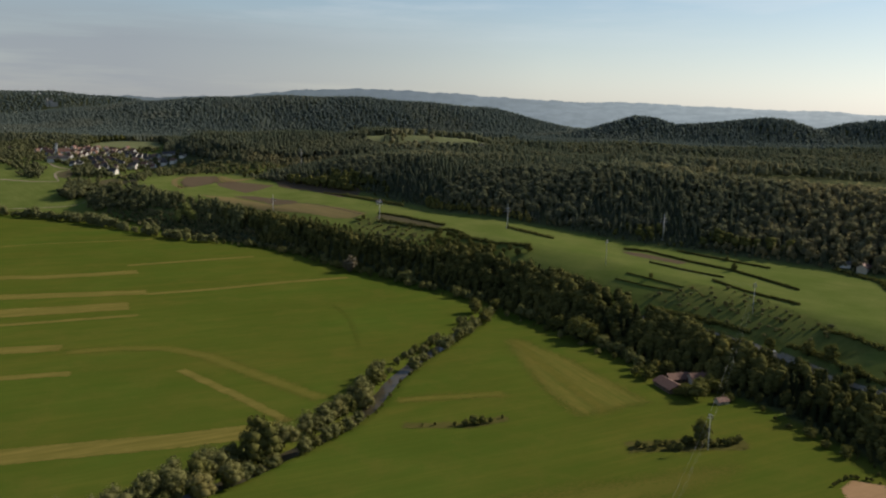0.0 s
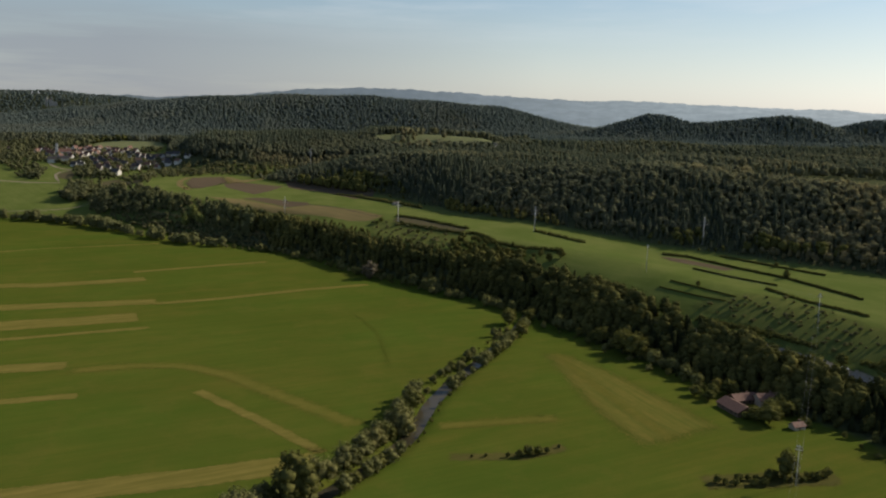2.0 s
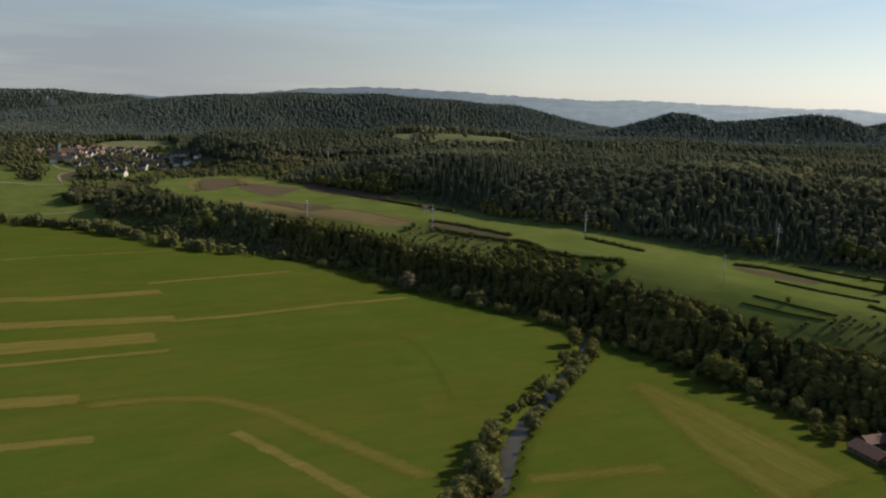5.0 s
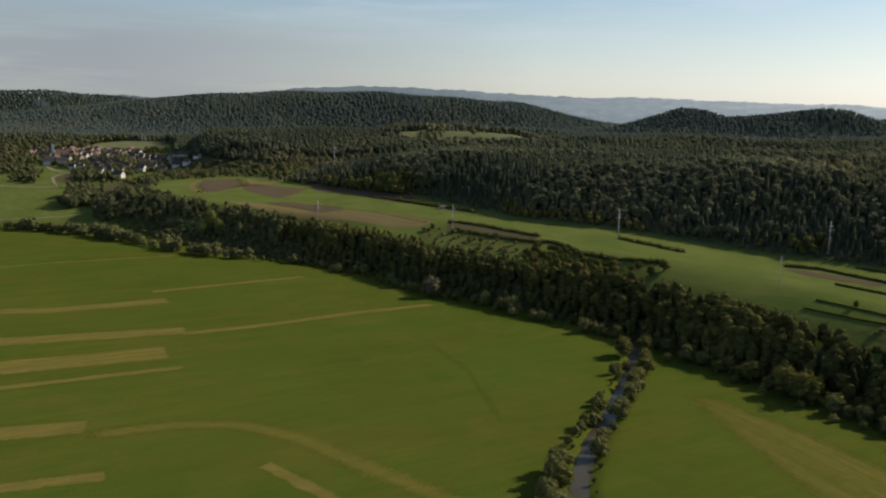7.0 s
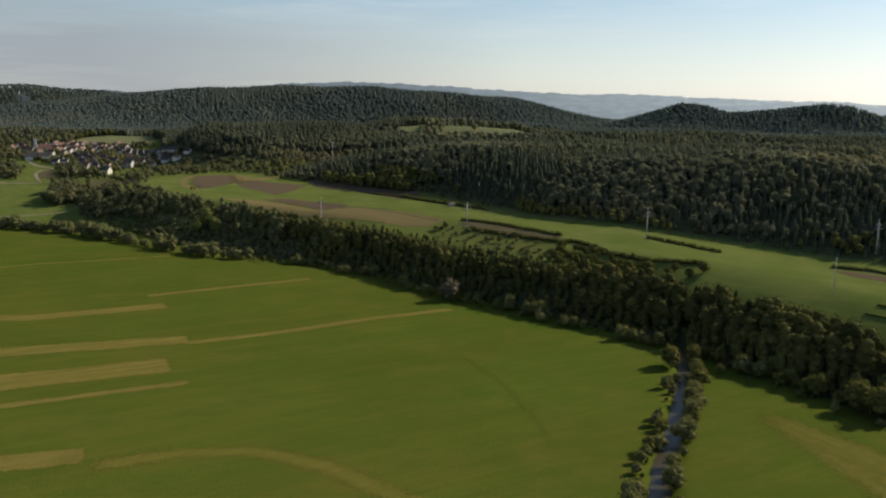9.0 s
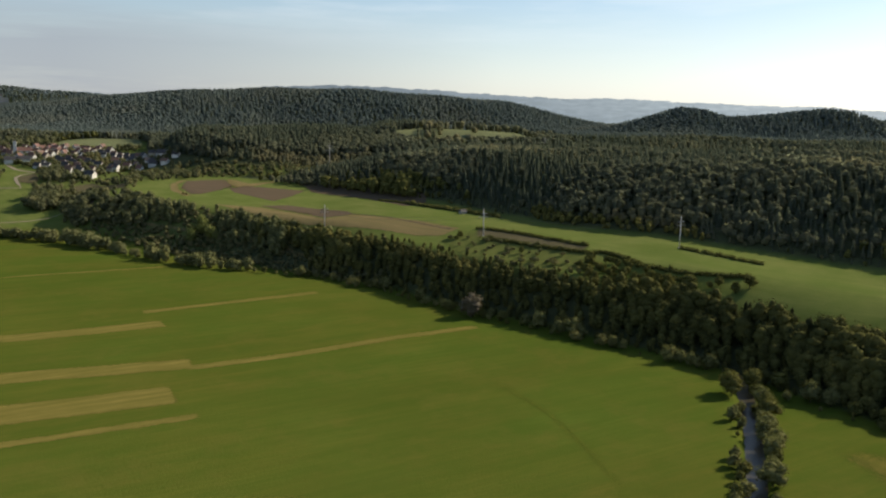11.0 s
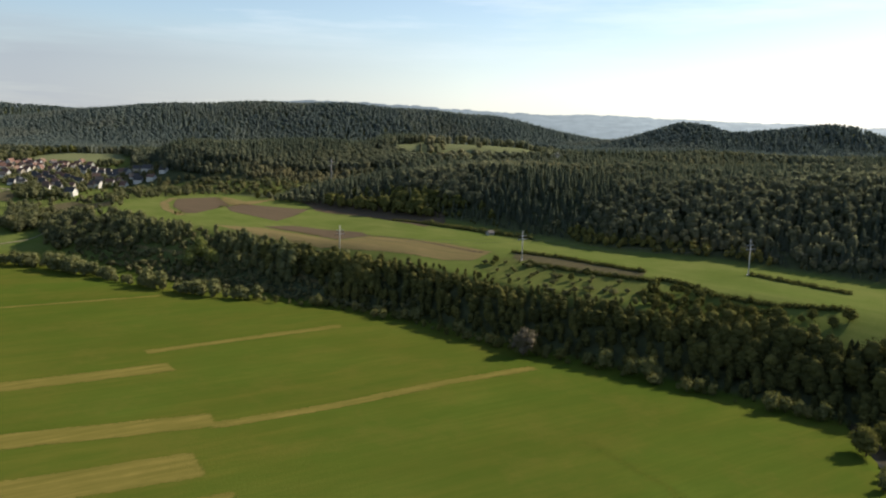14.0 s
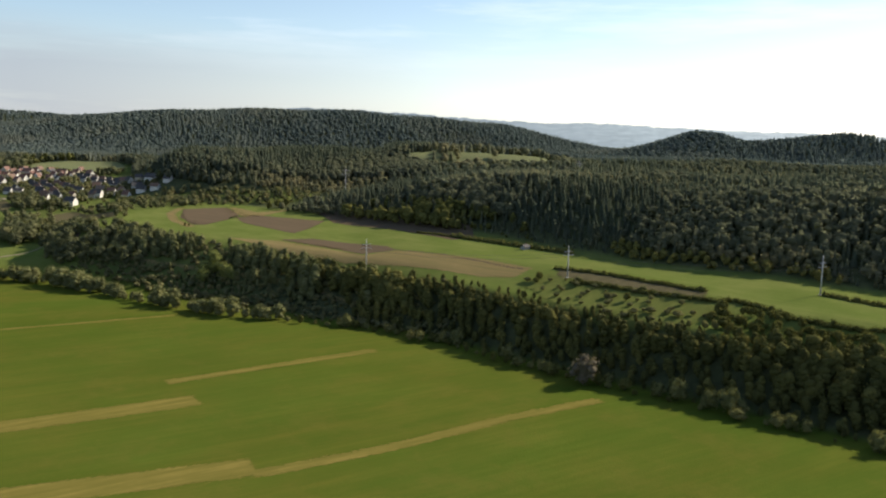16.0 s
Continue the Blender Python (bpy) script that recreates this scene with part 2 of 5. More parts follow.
BARK = plain_material("bark", (0.09, 0.068, 0.048), 0.4, 2.0, 0.95)
WHITE_WALL = plain_material("white_render", (0.66, 0.63, 0.57), 0.15)
CREAM_WALL = plain_material("cream_render", (0.48, 0.42, 0.32), 0.2)
STONE_WALL = plain_material("grey_stone", (0.4, 0.38, 0.34), 0.25)
RED_TILE = plain_material("red_roof_tiles", (0.21, 0.112, 0.082), 0.4)
BROWN_TILE = plain_material("brown_roof_tiles", (0.2, 0.12, 0.085), 0.35)
FARM_TILE = plain_material("faded_red_tiles", (0.2, 0.105, 0.075), 0.4)
GREY_TILE = plain_material("grey_roof_tiles", (0.075, 0.07, 0.068), 0.3)
TIMBER = plain_material("dark_timber", (0.16, 0.11, 0.07), 0.35, 1.5)
GLASS = plain_material("window_glass", (0.03, 0.035, 0.04), 0.1, 0.5, 0.08, 0.6)
CONCRETE = plain_material("pale_concrete", (0.52, 0.5, 0.46), 0.2, 0.5)
STEEL = plain_material("galvanised_steel", (0.4, 0.4, 0.4), 0.15, 1.0, 0.6, 0.4, 0.3)
GREY_CABLE = plain_material("grey_cable", (0.24, 0.24, 0.23), 0.2, 1.0, 0.7, 0.2)
DULL_CABLE = plain_material("weathered_cable", (0.1, 0.1, 0.1), 0.2, 1.0, 0.8, 0.2)
PORCELAIN = plain_material("brown_porcelain", (0.12, 0.06, 0.04), 0.1, 1.0, 0.2, 0.5)
CAR_WHITE = plain_material("white_car_paint", (0.72, 0.72, 0.72), 0.06, 0.5, 0.25, 0.5)
CAR_BLUE = plain_material("dark_blue_car_paint", (0.05, 0.07, 0.13), 0.06, 0.5, 0.25, 0.5)
RUBBER = plain_material("tyre_rubber", (0.03, 0.03, 0.03), 0.2, 2.0, 0.9)


def water_material():
    k = Nodes("stream_water", 0.32, 0.15)
    k.bump(k.noise(0.9, 4, 0.6), 0.25, 0.15)
    return k.done(k.ramp(k.noise(0.06, 3), [(0.35, (0.035, 0.032, 0.02)), (0.65, (0.06, 0.05, 0.03))]))


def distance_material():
    """The farthest ridges: haze put into a glowing colour, paler towards the sun."""
    k = Nodes("far_ridges_haze", 1.0, 0.0)
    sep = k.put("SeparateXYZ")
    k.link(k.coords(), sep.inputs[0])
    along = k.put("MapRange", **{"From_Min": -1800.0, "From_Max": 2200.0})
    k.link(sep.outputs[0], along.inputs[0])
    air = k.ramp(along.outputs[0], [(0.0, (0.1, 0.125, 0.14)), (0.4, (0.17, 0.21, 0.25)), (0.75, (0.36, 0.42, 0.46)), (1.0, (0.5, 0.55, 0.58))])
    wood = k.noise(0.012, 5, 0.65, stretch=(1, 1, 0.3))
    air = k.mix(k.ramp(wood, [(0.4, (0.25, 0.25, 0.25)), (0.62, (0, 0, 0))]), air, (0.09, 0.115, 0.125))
    # the ridges emit this haze colour themselves
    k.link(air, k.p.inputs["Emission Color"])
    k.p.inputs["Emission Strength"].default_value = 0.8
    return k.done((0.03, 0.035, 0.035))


WATER, FAR = water_material(), distance_material()


# ---- the lie of the land ----
def smooth(v):
    v = np.clip(v, 0, 1)
    return v * v * (3 - 2 * v)


def side(line, x, y):
    """Distance from a line of points, plus on its right hand, minus on its left."""
    x, y = np.asarray(x, float), np.asarray(y, float)
    best, sign = np.full(x.shape, 1e12), np.ones(x.shape)
    for (ax, ay), (bx, by) in zip(line, line[1:]):
        ux, uy = bx - ax, by - ay
        k = np.clip(((x - ax) * ux + (y - ay) * uy) / (ux * ux + uy * uy), 0, 1)
        dx, dy = x - ax - k * ux, y - ay - k * uy
        q = dx * dx + dy * dy
        near = q < best
        best = np.where(near, q, best)
        sign = np.where(near, np.where(dx * uy - dy * ux > 0, 1.0, -1.0), sign)
    return sign * np.sqrt(best)


# the foot of the wooded river bank, and the foot of the wooded hills
BANK = [(420, -120), (330, 60), (250, 190), (183, 327), (160, 405), (128, 455), (103, 490), (82, 529), (50, 588), (24, 639), (-17, 683), (-68, 737), (-117, 790), (-158, 844), (-230, 890), (-303, 938), (-377, 985), (-455, 1030), (-640, 1090), (-1000, 1130), (-3000, 1200)]
WOOD = [(700, -100), (520, 250), (400, 430), (300, 570), (250, 625), (189, 690), (113, 775), (66, 825), (-5, 882), (-96, 1020), (-190, 1130), (-262, 1200), (-340, 1265), (-430, 1310), (-490, 1400), (-480, 1480), (-500, 1560), (-600, 1585), (-720, 1560), (-820, 1530), (-1050, 1560), (-3000, 1700)]
STREAM = [(-330, 40), (-150, 230), (-110, 280), (-75, 322), (-44, 374), (-33, 400), (-24, 445), (-12, 483), (2, 515), (18, 556), (33, 598), (45, 640)]


def lump(x, y, cx, cy, h, sx, sy):
    return h * np.exp(-0.5 * (((x - cx) / sx) ** 2 + ((y - cy) / sy) ** 2))


# crest heights of the long ridge, of the hill with the castle, and of the cone with its neighbours
RIDGE = ((-1500, 72), (-1157, 92), (-1009, 112), (-862, 128), (-714, 145), (-538, 156), (-377, 161), (-205, 162), (-110, 156), (0, 149), (140, 140), (258, 111), (312, 100), (420, 84))
CASTLE_HILL = ((-2400, 150), (-1458, 163), (-1276, 162), (-1057, 148), (-900, 120), (-700, 70))
CONES = ((200, 84), (260, 92), (310, 101), (365, 119), (414, 134), (456, 128), (505, 111), (545, 115), (590, 121), (640, 127), (700, 134), (750, 132), (815, 113), (880, 126), (940, 133), (1100, 128), (1500, 120))


def crest(z, x, y, line, cy, before, behind):
    """What a ridge along x, with its crest at y = cy, adds to the ground at z."""
    top = np.interp(x, [p[0] for p in line], [p[1] for p in line])
    return z + np.clip(top - z, 0, None) * np.exp(-0.5 * ((y - cy) / np.where(y < cy, before, behind)) ** 2)


def hills(x, y):
    """The wooded heights behind the hill shelf."""
    west = smooth((150 - x) / 250)
    z = 81 - 6 * smooth((y - 1080) / 80) * (1 - smooth((y - 1300) / 120)) - lump(x, y, -235, 1265, 22, 90, 65)
    z = z + 17 * smooth((y - 1408) / 62) * smooth((x + 195) / 60) * (1 - 0.9 * smooth((x - 40) / 65)) * (1 - smooth((y - 1530) / 150))
    z = z + 7 * smooth((y - 1380) / 80) * smooth((-155 - x) / 50) * (1 - smooth((y - 1530) / 90))
    deep = np.interp(x, [-700, -450, -300], [10, 18, 30])
    z = z - deep * smooth((y - 1530) / 110) * west
    z = crest(crest(z, x, y, RIDGE, 2290, 165, 260), x, y, CASTLE_HILL, 2960, 150, 300)
    z = z + (crest(z, x, y, CONES, 1850, 62, 110) - z) * (1 - west)
    return z + 2.5 * np.sin(x * 0.013 + 0.7) * np.sin(y * 0.011) + 1.6 * np.sin(x * 0.031 + y * 0.023)


def land(x, y):
    """Height of the ground."""
    x, y = np.asarray(x, float), np.asarray(y, float)
    d, e = side(BANK, x, y), side(WOOD, x, y)
    reach = np.interp(x, [-450, -250, -120, 0, 50, 120], [100, 92, 86, 85, 92, 112])
    top = np.interp(x, [-400, -200, 0, 60, 150], [35, 33, 35, 36, 33])
    foot = 12.0
    shelf = top * smooth((d - foot) / (reach - foot)) + np.clip(0.06 * (d - reach), 0, 9)
    ledge = 27 * smooth((d - 12) / 37) + 9 * smooth((d - 40) / 62) + np.clip(0.06 * (d - 85), 0, 9)
    shelf = shelf + (ledge - shelf) * np.interp(x, [-200, -130, -15, 25], [0, 1, 1, 0])
    combe = np.clip(0.14 * d, 0, 75)
    base = np.where(d > 0, shelf + (combe - shelf) * smooth((-x - 415) / 70), 0)
    ramp = np.interp(x, [-150, 0, 150, 300], [88, 98, 118, 135])
    z = base + (hills(x, y) - base) * smooth((e + 5) / ramp)
    z = z + np.where(d < 0, 0.35 * np.sin(x * 0.021) * np.sin(y * 0.017), 0)
    s = np.abs(side(STREAM, x, y))
    return z - 2.2 * smooth((5.6 - s) / 3.4)


def mesh_of(name, verts, faces, smooth_shade=False, tone=None):
    """A mesh from arrays of corners and of triangles or quads."""
    me = bpy.data.meshes.new(name)
    k = faces.shape[1]
    me.vertices.add(len(verts))
    me.vertices.foreach_set("co", np.ascontiguousarray(verts, dtype=np.float32).ravel())
    me.loops.add(faces.size)
    me.loops.foreach_set("vertex_index", np.ascontiguousarray(faces, dtype=np.int32).ravel())
    me.polygons.add(len(faces))
    me.polygons.foreach_set("loop_start", np.arange(0, faces.size, k, dtype=np.int32))
    me.polygons.foreach_set("use_smooth", np.full(len(faces), smooth_shade, dtype=bool))
    if tone is not None:
        me.attributes.new("tone", "FLOAT", "POINT").data.foreach_set("value", np.ascontiguousarray(tone, dtype=np.float32))
    me.update(calc_edges=True)
    return me


def sheet(xs, ys, height, lift=0.0):
    """A quad sheet over a grid of xs and ys."""
    X, Y = np.meshgrid(xs, ys)
    v = np.stack([X, Y, height(X, Y) + lift], -1).reshape(-1, 3)
    w = len(xs)
    i = (np.arange(len(ys) - 1)[:, None] * w + np.arange(w - 1)).ravel()
    return v, np.stack([i, i + 1, i + 1 + w, i + w], -1)


xs = np.concatenate([np.linspace(-4800, -1300, 50)[:-1], np.linspace(-1300, -520, 45)[:-1], np.linspace(-520, 420, 236)[:-1], np.linspace(420, 1300, 45)[:-1], np.linspace(1300, 4800, 50)])
ys = np.concatenate([np.linspace(-2500, 20, 24)[:-1], np.linspace(20, 1250, 280)[:-1], np.linspace(1250, 2800, 80)[:-1], np.linspace(2800, 4950, 40)])
ground = new("ground", mesh_of("ground", *sheet(xs, ys, land), smooth_shade=True))
ground.data.materials.append(GRASS)


def ground_cover(me):
    """Where the pale shelf grass and where the litter of the woods lies."""
    co = np.empty(len(me.vertices) * 3, np.float32)
    me.vertices.foreach_get("co", co)
    x, y = co[0::3].astype(float), co[1::3].astype(float)
    d, e = side(BANK, x, y), side(WOOD, x, y)
    for name, v in (("upland", smooth((d - 10) / 40)), ("litter", np.maximum(smooth((e - 2) / 8), smooth((d - bank_foot(x) - 3) / 6) * smooth((deep_of(x) - d) / 8) * (0.35 + 0.65 * smooth((x + 330) / 110))))):
        me.attributes.new(name, "FLOAT", "POINT").data.foreach_set("value", v.astype(np.float32))


def bank_foot(x):
    """How far the bank wood keeps from the meadow's edge."""
    return np.interp(x, [-470, -459, -417, -374, -347, -300, -250, -180, 110, 160], [60, 52, 37, 29, 19, 14, 12, 10, 9, 7])


def deep_of(x):
    """How far the bank wood reaches up its slope."""
    return np.interp(x, [-440, -415, -395, -340, -260, -197, -150, -60, -10, 20, 60, 110, 200], [-5, 55, 88, 84, 74, 58, 50, 46, 48, 54, 58, 60, 60])


ground_cover(ground.data)
tagged(ground, "rolling valley floor with mown green meadows and hill shelves", "ground", kind="structure")


# ---- trees in masses ----
def ico():
    bm = bmesh.new()
    bmesh.ops.create_icosphere(bm, subdivisions=1, radius=1.0)
    v = np.array([q.co[:] for q in bm.verts])
    f = np.array([[q.index for q in p.verts] for p in bm.faces])
    bm.free()
    return v, f


ICO_V, ICO_F = ico()


def join(bits):
    vs, fs, n = [], [], 0
    for v, f in bits:
        vs.append(v)
        fs.append(f + n)
        n += len(v)
    return np.concatenate(vs), np.concatenate(fs)


def clump(r, cx, cy, cz, sx, sy, sz, rough=0.32):
    """One uneven tuft of leaves."""
    v = ICO_V * (1 + r.uniform(-rough, rough, (len(ICO_V), 1)))
    a = r.uniform(0, 6.3)
    c, s = math.cos(a), math.sin(a)
    v = v @ np.array([[c, s, 0], [-s, c, 0], [0, 0, 1]])
    return v * (sx, sy, sz) + (cx, cy, cz), ICO_F


def sprays(r, tufts, leaves, leaf):
    """Loose leaf sprays about tufts (x, y, z, size)."""
    t = tufts[r.integers(0, len(tufts), leaves)]
    u = r.normal(0, 1, (leaves, 3)) + (0, 0, 0.35)
    u /= np.linalg.norm(u, axis=1)[:, None]
    mid = t[:, :3] + u * t[:, 3:] * r.uniform(0.82, 1.22, (leaves, 1))
    n = u + r.normal(0, 0.7, (leaves, 3))
    n /= np.linalg.norm(n, axis=1)[:, None]
    p = np.cross(n, r.normal(0, 1, (leaves, 3)))
    p /= np.linalg.norm(p, axis=1)[:, None]
    q = np.cross(n, p)
    w = leaf * r.uniform(0.6, 1.4, (leaves, 1))
    tri = np.stack([mid + p * w, mid - 0.6 * p * w + 0.8 * q * w, mid - 0.6 * p * w - 0.8 * q * w], 1)
    return tri.reshape(-1, 3), np.arange(leaves * 3).reshape(-1, 3)


def broadleaf(r, clumps=3, wide=0.36, low=0.16, leaves=0, leaf=0.05, core=None):
    """A crown 1 high out of uneven tufts with sprays of leaves about them; its foot is at 0."""
    bits, tufts = [], []
    core = core or (0.6 if leaves > 100 else 0.78 if leaves > 50 else 1.0)
    tall, mid = 0.5 * (1 - low), 0.5 * (1 + low)
    size0 = (0.3 if clumps < 6 else 0.62 / clumps ** 0.42) * (1 if clumps < 6 else min(1.0, wide / 0.3 + 0.25))
    spin, lean = r.uniform(0, 6.3), r.normal(0, 0.05, 2)
    for i in range(clumps):
        size = size0 * r.uniform(0.72, 1.25)
        up = 1 - 1.85 * (i + 0.5) / clumps + r.normal(0, 0.1)
        up = max(-1.0, min(1.0, up))
        out = math.sqrt(max(0.0, 1 - up * up)) * r.uniform(0.6, 1.02) * (1.0 if up < 0.2 else 0.92)
        a = spin + i * 2.4 + r.normal(0, 0.35)
        span = max(0.02, wide - 0.55 * size)
        z = mid + up * max(0.05, tall - 0.75 * size)
        at = (span * out * math.cos(a) + lean[0] * up, span * out * math.sin(a) + lean[1] * up, z)
        bits.append(clump(r, *at, size * 1.05 * core, size * 1.05 * core, size * 0.85 * core))
        tufts.append((*at, size))
    if clumps > 5:
        bits.append(clump(r, 0, 0, mid - 0.05, 0.62 * wide, 0.62 * wide, 0.72 * tall, 0.2))
    if leaves:
        bits.append(sprays(r, np.array(tufts), leaves, leaf))
    return join(bits)


def conifer(r, tiers=3, sides=6, wide=0.21):
    """A spire 1 high of jagged whorls."""
    bits = []
    for i in range(tiers):
        z0, z1 = 0.08 + 0.8 * i / tiers, min(1.0, 0.08 + 0.8 * (i + 1.75) / tiers)
        rad = wide * (1 - 0.72 * i / tiers)
        n = sides * 2
        a = np.arange(n) / n * 2 * math.pi + r.uniform(0, 3)
        q = rad * np.where(np.arange(n) % 2, 1.0, 0.55) * r.uniform(0.8, 1.2, n)
        ring = np.stack([q * np.cos(a), q * np.sin(a), z0 + np.where(np.arange(n) % 2, -0.03, 0.03)], -1)
        v = np.vstack([ring, [[r.normal(0, 0.006), r.normal(0, 0.006), z1]]])
        j = np.arange(n)
        bits.append((v, np.stack([j, (j + 1) % n, np.full(n, n)], -1)))
    return join(bits)


def plant(name, kinds, x, y, h, material, label, tone, z=None, r=None):
    """Many trees of a few kinds joined into one mass."""
    r = r or rng
    z = land(x, y) - 0.3 if z is None else z
    pick = r.integers(0, len(kinds), len(x))
    vs, fs, ts, n = [], [], [], 0
    for i, (v, f) in enumerate(kinds):
        m = np.nonzero(pick == i)[0]
        if not len(m):
            continue
        a = r.uniform(0, 6.3, len(m))
        c, s = np.cos(a)[:, None], np.sin(a)[:, None]
        wide = (h[m] * r.uniform(0.85, 1.2, len(m)))[:, None]
        X = (v[None, :, 0] * c - v[None, :, 1] * s) * wide + x[m][:, None]
        Y = (v[None, :, 0] * s + v[None, :, 1] * c) * wide + y[m][:, None]
        Z = v[None, :, 2] * h[m][:, None] + z[m][:, None]
        vs.append(np.stack([X, Y, Z], -1).reshape(-1, 3))
        fs.append((f[None] + (n + np.arange(len(m)) * len(v))[:, None, None]).reshape(-1, 3))
        ts.append(np.repeat(tone[m], len(v)))
        n += len(m) * len(v)
    ob = new(name, mesh_of(name, np.concatenate(vs), np.concatenate(fs), True, np.concatenate(ts)))
    ob.data.materials.append(material)
    return tagged(ob, label, "woodland", kind="stuff")


def spread(x0, x1, y0, y1, step, r):
    """Shaken points over a rectangle."""
    X, Y = np.meshgrid(np.arange(x0, x1, step), np.arange(y0, y1, step))
    X, Y = X.ravel() + r.uniform(-0.45, 0.45, X.size) * step, Y.ravel() + r.uniform(-0.45, 0.45, Y.size) * step
    return X, Y


def waves(x, y, k, seed):
    """Soft patches between 0 and 1."""
    r = np.random.default_rng(seed)
    v = np.zeros_like(x)
    for i in range(6):
        a, p, f = r.uniform(0, 6.3), r.uniform(0, 6.3), k * r.uniform(0.6, 1.8)
        v = v + np.sin((x * math.cos(a) + y * math.sin(a)) * f + p)
    return 0.5 + v / 7


def in_view(x, y):
    """The ground that the flight can see."""
    return (x > -0.57 * (y - 40) - 130) & (x < 0.56 * (y + 150) + 30)


def clearing(x, y):
    """The bright upland pasture."""
    return ((((x - 12) / 152) ** 2 + ((y - 1452) / 38) ** 2 < 1 + 0.35 * np.sin(x * 0.05)) & (waves(x, y, 0.06, 33) > 0.3)) | (((x + 577) / 66) ** 2 + ((y - 1562) / 44) ** 2 < 1)


kr = np.random.default_rng(3)
FIRS = [conifer(kr, 4, 6, 0.21) for _ in range(8)]
OAKS = [broadleaf(kr, 6, 0.25, 0.06, 34, 0.056, 0.78) for _ in range(10)]
FAR_FIRS = [conifer(kr, 2, 4, 0.24) for _ in range(6)]
FAR_OAKS = [broadleaf(kr, 2, 0.2, 0.16, 8, 0.08) for _ in range(8)]


def inside(poly, x, y):
    """Whether points lie in a polygon."""
    x, y = np.asarray(x, float), np.asarray(y, float)
    hit = np.zeros(x.shape, bool)
    for (ax, ay), (bx, by) in zip(poly, poly[1:] + poly[:1]):
        cut = (ay > y) != (by > y)
        hit ^= cut & (x < (bx - ax) * (y - ay) / (by - ay if by != ay else 1e-9) + ax)
    return hit


# open gardens and orchards between the village, the field's crest and the hill wood
GLADE = [(-262, 1205), (-212, 1245), (-228, 1300), (-290, 1302), (-370, 1324), (-412, 1352), (-430, 1398), (-468, 1470), (-500, 1492), (-535, 1480), (-525, 1380), (-430, 1300)]


